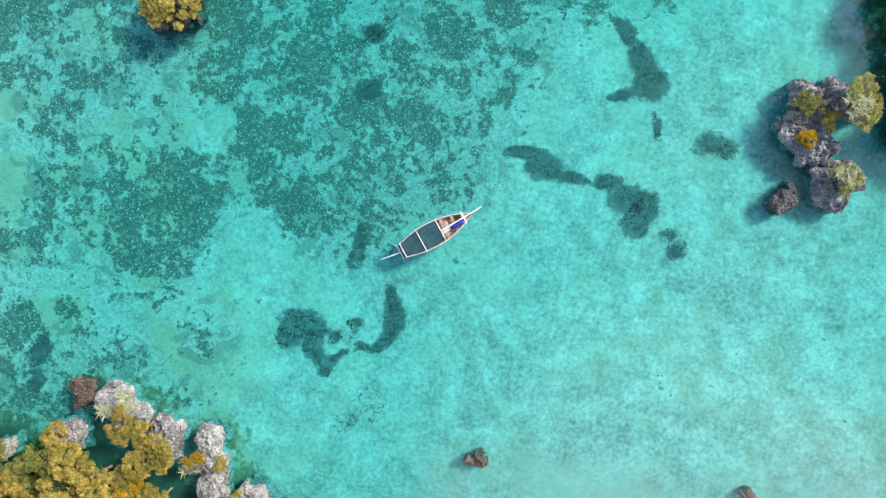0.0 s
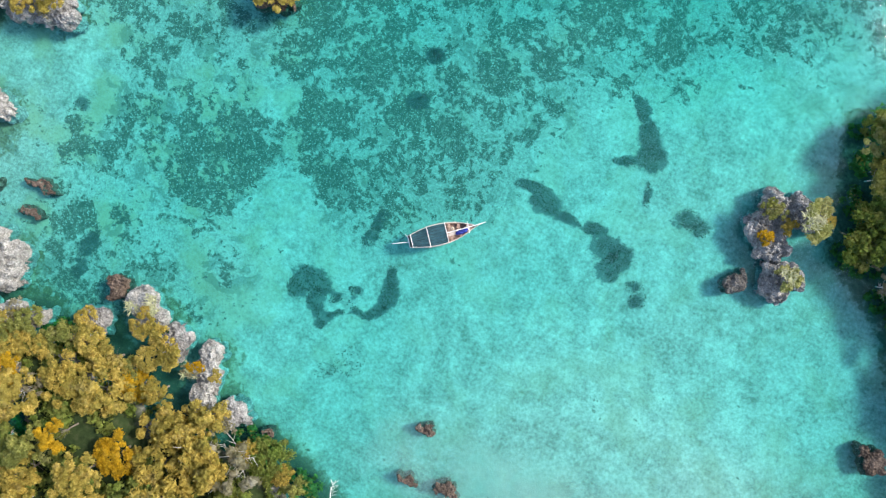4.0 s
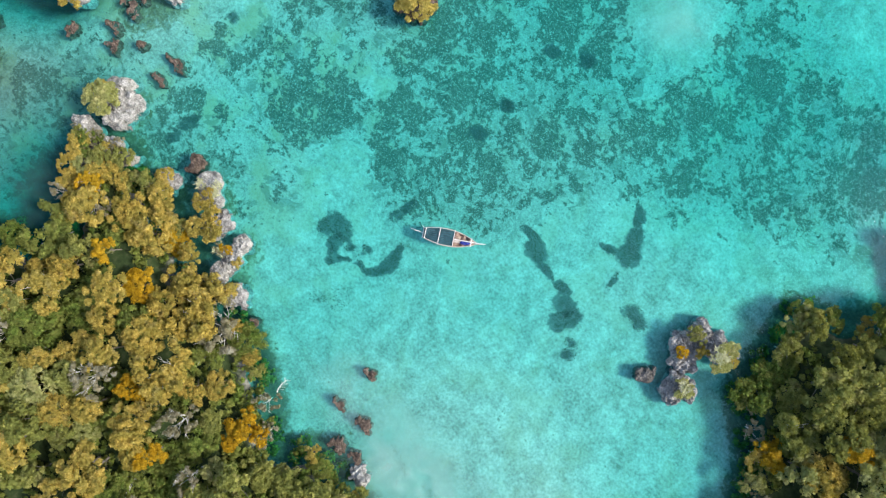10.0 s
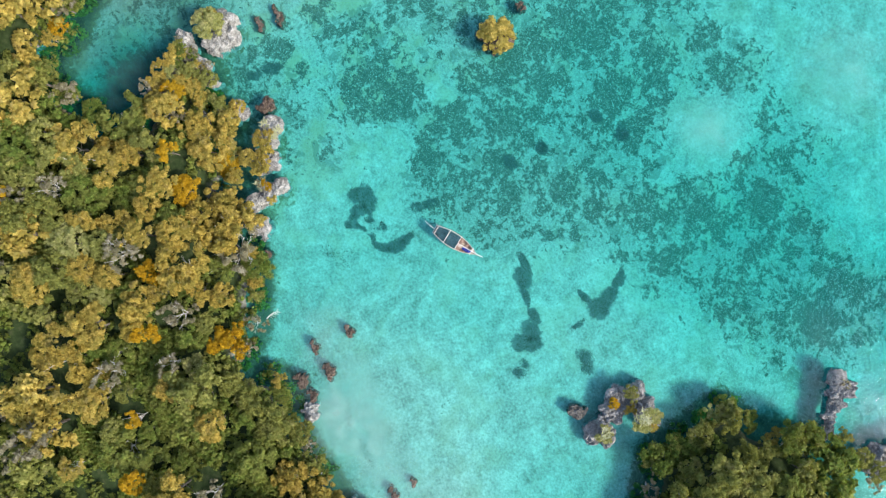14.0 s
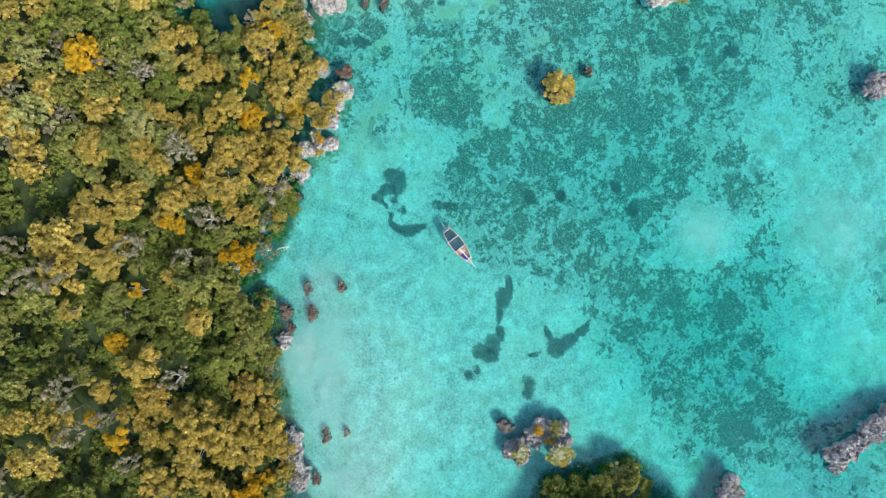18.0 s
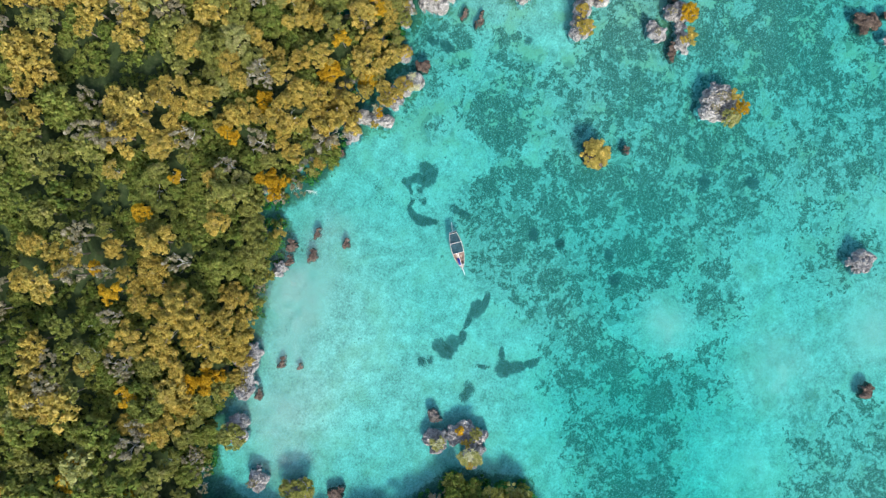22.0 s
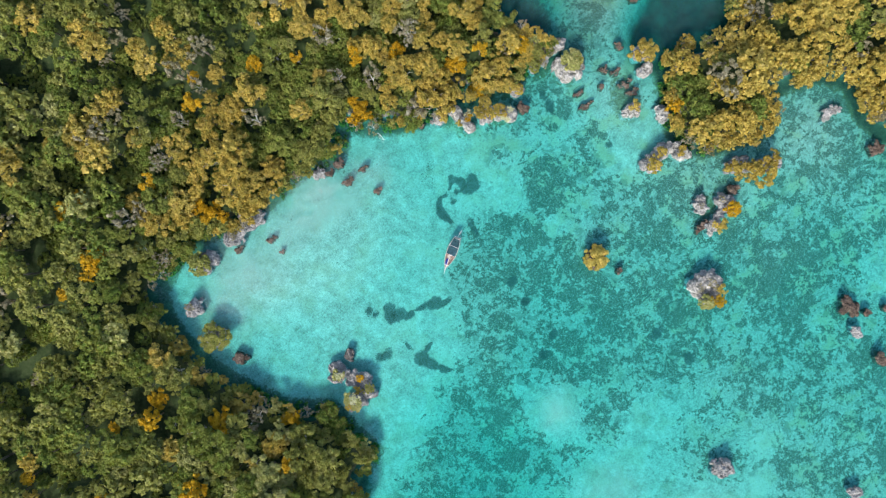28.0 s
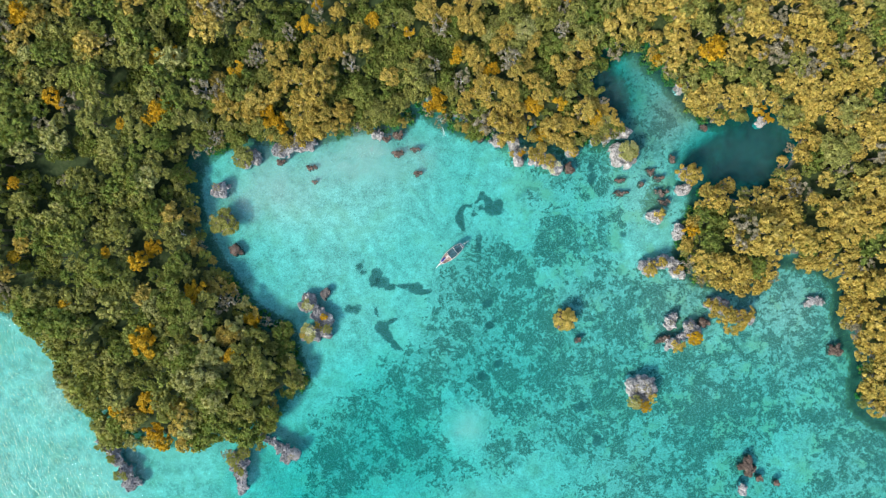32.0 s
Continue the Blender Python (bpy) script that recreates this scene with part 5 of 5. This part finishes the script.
# ---- dead branches at the water's edge ----
def fallen_branch(x, y, z, length, turn, seed):
    """A bleached bough with forking twigs."""
    rr = random.Random(seed)
    pts = [Vector((length * t, 0.12 * length * math.sin(t * 3), 0.1 + 0.12 * t)) for t in (0, .3, .6, 1)]
    bms = [tube(pts, [0.07, 0.055, 0.04, 0.015], 6)]
    for i in range(9):
        t = 0.25 + 0.08 * i
        p = pts[0].lerp(pts[3], t)
        a = (1 if i % 2 else -1) * rr.uniform(0.4, 1.0)
        e = p + Vector((math.cos(a), math.sin(a), rr.uniform(0.1, 0.5))) * length * rr.uniform(0.2, 0.4)
        bms.append(tube([p, p.lerp(e, .5) + Vector((0, 0, .08)), e], [0.03, 0.02, 0.006], 5))
    bm = joined(bms)
    me = bpy.data.meshes.new("fallen_branch")
    bm.to_mesh(me)
    bm.free()
    me.materials.append(DEADWOOD)
    ob = new("fallen_branch", me)
    ob.matrix_world = pose(x, y, z, 0, 0, turn)
    return tagged(ob, "bleached dead branch hanging over the water's edge", "branch", "dead branches along the shore")


for i, (x, y, z, length, turn) in enumerate([(-0.4, 28.2, 0.9, 2.2, -80), (33.4, 31.2, 2.6, 2.6, 150), (56.4, -3.0, 1.6, 2.2, 200)]):
    fallen_branch(x, y, z, length, turn, i)


# ---- boat ----
BOAT_L, BOAT_W = 7.2, 2.2


def half_width(s):
    """Half the beam at s from the transom (0) to the stem (1)."""
    return BOAT_W / 2 * (0.52 + 0.48 * math.sin(min(1, s / 0.42) * math.pi / 2)) * (1 - max(0, (s - 0.42) / 0.58) ** 2.1)


def sheer(s):
    return 0.62 + 0.55 * (s - 0.4) ** 2 + 0.25 * max(0, s - 0.8)


def boat(x, y, turn):
    root = new("boat")
    root.matrix_world = pose(x, y, 0, 0, 0, turn)
    tagged(root, "old wooden sailing dhow with a teal awning, anchored in the lagoon", "boat")
    n = 22
    bm = bmesh.new()
    rows = []
    for i in range(n + 1):
        s = i / n
        w, top = half_width(s), sheer(s)
        keel = -0.45 + 0.9 * max(0, s - 0.72) ** 1.5
        px = s * BOAT_L
        ring = []
        for side in (1, -1):
            half = [(0.0, keel), (0.55, keel + 0.12), (0.86, keel + 0.42), (1.0, top)]
            inner = [(0.93, top), (0.78, keel + 0.5), (0.45, keel + 0.22), (0.0, keel + 0.16)]
            ring.append([bm.verts.new((px, side * u * w, z)) for u, z in half + inner])
        rows.append(ring)
    for a, b in zip(rows, rows[1:]):
        for k in range(2):
            for j in range(7):
                q = (a[k][j], b[k][j], b[k][j + 1], a[k][j + 1])
                bm.faces.new(q if k == 0 else q[::-1])
    for k in range(2):
        bm.faces.new(rows[0][k])
    bmesh.ops.remove_doubles(bm, verts=bm.verts[:], dist=0.004)
    bmesh.ops.recalc_face_normals(bm, faces=bm.faces[:])
    part("hull", bm, PLANK, root, "worn brown plank hull", True)
    for side in (1, -1):
        pts = [(s * BOAT_L, side * (half_width(s) + 0.015), sheer(s) + 0.02) for s in (i / 24 for i in range(25))]
        part("gunwale", tube(pts, [0.045] * 25, 6), GREYWOOD, root, "weathered grey-white gunwale rail")
        pts = [(s * BOAT_L, side * (half_width(s) + 0.035), sheer(s) - 0.17) for s in (i / 24 for i in range(25))]
        part("rubbing_strake", tube(pts, [0.035] * 25, 5), PLANK, root)
    for i in range(13):
        s = 0.06 + i * 0.068
        w = half_width(s) * 0.9
        pts = [(s * BOAT_L, -w, sheer(s) - .03), (s * BOAT_L, -w * .8, 0.05), (s * BOAT_L, 0, -0.2), (s * BOAT_L, w * .8, 0.05), (s * BOAT_L, w, sheer(s) - .03)]
        part("rib", tube(pts, [0.035] * 5, 5), PLANK, root)
    for i in range(7):
        yy = (i - 3) * 0.17
        part("floor_plank", slab(3.3, yy, 0.16, 4.9 - abs(i - 3) * 0.45, 0.166, 0.03, 0.004), PLANK, root)
    for s in (0.12, 0.4, 0.62, 0.76):
        part("thwart", slab(s * BOAT_L, 0, sheer(s) - 0.12, 0.24, 2 * half_width(s) * 0.96, 0.05, 0.012), PLANK, root)
    part("bottom_boards", joined([slab(s * BOAT_L, 0, 0.10, 0.075 * BOAT_L, 2 * half_width(s) * 0.86, 0.03, 0.004) for s in (.06, .135, .21, .285, .36, .435, .51, .585, .66, .735, .81, .885)]), PLANK, root)
    part("foredeck", joined([slab(0.87 * BOAT_L + j * .13, 0, sheer(.87) - 0.04 + .01 * j, 0.12, 2 * half_width(.87 + .018 * j) * 0.9, 0.03, 0.006) for j in range(5)]), PLANK, root)
    part("stem_post", tube([(BOAT_L * .95, 0, -0.1), (BOAT_L * .985, 0, .6), (BOAT_L * 1.02, 0, 1.25)], [0.09, 0.08, 0.06], 6), PLANK, root)
    part("transom_beam", slab(0.03, 0, sheer(0) + 0.12, 0.10, 1.35, 0.10, 0.02), PAINTED, root, "white painted transom beam")
    # awning: a sagging sheet over three crossbars
    nx, ny = 30, 18
    bm = bmesh.new()
    grid = []
    for i in range(nx + 1):
        s = 0.035 + 0.53 * i / nx
        line = []
        for j in range(ny + 1):
            v = j / ny * 2 - 1
            w = half_width(s) * 0.94
            sag = 0.05 * math.sin(i / nx * 2 * math.pi) ** 2
            z = 1.42 - 0.16 * v * v - sag + 0.022 * math.sin(v * 17 + 1.5 * math.sin(i * .2)) + 0.012 * noise.noise(Vector((i * .4, j * .5, 2)))
            line.append(bm.verts.new((s * BOAT_L, v * w, z)))
        grid.append(line)
    for a, b in zip(grid, grid[1:]):
        for j in range(ny):
            bm.faces.new((a[j], b[j], b[j + 1], a[j + 1]))
    bmesh.ops.solidify(bm, geom=bm.faces[:], thickness=0.012)
    awning = part("awning", bm, TARP, root, "dark teal sagging tarpaulin awning", True)
    for k in range(6):
        v = (k - 2.5) * 0.3
        pts = [(q * BOAT_L, v * half_width(q) * .94, 1.432 - 0.16 * v * v - 0.05 * math.sin((q - 0.035) / 0.53 * 2 * math.pi) ** 2) for q in (0.045, .12, .2, .3, .4, .48, .56)]
        part("awning_seam", tube(pts, [0.016] * 7, 5), DARKROPE, awning, "dark awning seam")
    for s in (0.05, 0.30, 0.565):
        w = half_width(s) * 1.06
        part("awning_crossbar", tube([(s * BOAT_L, -w, 1.34), (s * BOAT_L, 0, 1.50), (s * BOAT_L, w, 1.34)], [0.036] * 3, 6), PAINTED, root, "white awning crossbar")
        for side in (1, -1):
            part("awning_post", tube([(s * BOAT_L, side * half_width(s) * .97, sheer(s) - .1), (s * BOAT_L, side * w * .96, 1.36)], [0.03, 0.03], 6), PAINTED, root)
    for side in (1, -1):
        pts = [(s * BOAT_L, side * half_width(s) * .97, 1.28) for s in (0.04, .17, .3, .43, .565)]
        part("awning_side_pole", tube(pts, [0.022] * 5, 5), DEADWOOD, root)
    # lowered mast, cross-tree and bowsprit
    mast = part("mast", tube([(0.575 * BOAT_L, -0.05, 1.45), (0.8 * BOAT_L, 0, 1.36), (BOAT_L * .98, 0.04, 1.34), (BOAT_L + 1.05, 0.12, 1.40)], [0.045, 0.05, 0.05, 0.04], 8), PAINTED, root, "white lowered mast and bowsprit")
    part("cross_tree", tube([(0.885 * BOAT_L, -0.62, 1.26), (0.885 * BOAT_L, 0, 1.30), (0.885 * BOAT_L, 0.62, 1.26)], [0.04, 0.05, 0.04], 6), PAINTED, mast)
    part("forestay", tube([(BOAT_L + .9, .12, 1.4), (BOAT_L * .9, -.3, .95)], [0.018, 0.018], 5), ROPE, mast)
    # folded blue cloth and gear forward
    bm = bmesh.new()
    bmesh.ops.create_icosphere(bm, subdivisions=4, radius=1)
    for v in bm.verts:
        c = v.co
        f = 1 + 0.18 * noise.fractal(c * 2.2, 1.0, 2.0, 3)
        v.co = Vector((c.x * 0.72 * f, c.y * 0.25 * f, c.z * 0.2 * f + 0.05 * math.sin(c.x * 9 + c.y * 4)))
    bmesh.ops.transform(bm, matrix=pose(0.79 * BOAT_L, -0.22, sheer(.79) - 0.02, 0, 0, 8), verts=bm.verts[:])
    part("folded_cloth", bm, BLUE_CLOTH, root, "bundle of deep blue cloth", True)
    coil = [(0.66 * BOAT_L + 0.2 * math.cos(a * .9) * (1 - a * .012), 0.25 + 0.2 * math.sin(a * .9) * (1 - a * .012), 0.5 + a * .004) for a in range(40)]
    part("rope_coil", tube(coil, [0.018] * 40, 5), ROPE, root)
    part("plank_stack", joined([slab(0.66 * BOAT_L, -0.35 + .12 * j, 0.55 + .02 * j, 1.3, .11, .03, .005, 4 * j) for j in range(3)]), GREYWOOD, root)
    # rudder and tiller
    bm = slab(-0.22, 0, 0.05, 0.36, 0.05, 0.95, 0.015)
    rudder = part("rudder", bm, PLANK, root)
    part("tiller", tube([(0.15, -0.05, 0.82), (-0.6, 0.05, 0.88), (-1.75, 0.22, 0.95)], [0.045, 0.04, 0.022], 6), PAINTED, rudder, "long white tiller pole")
    part("stern_post", tube([(0.04, 0.53, 0.55), (-0.02, 0.62, 0.9), (-0.12, 0.82, 1.25)], [0.035, 0.03, 0.02], 6), PAINTED, root)
    part("stern_locker", slab(0.42, -0.35, 0.62, 0.4, 0.55, 0.22, 0.02), PLANK, root)
    return root


boat(4.5, 0.6, -139.6)

weather_rocks()
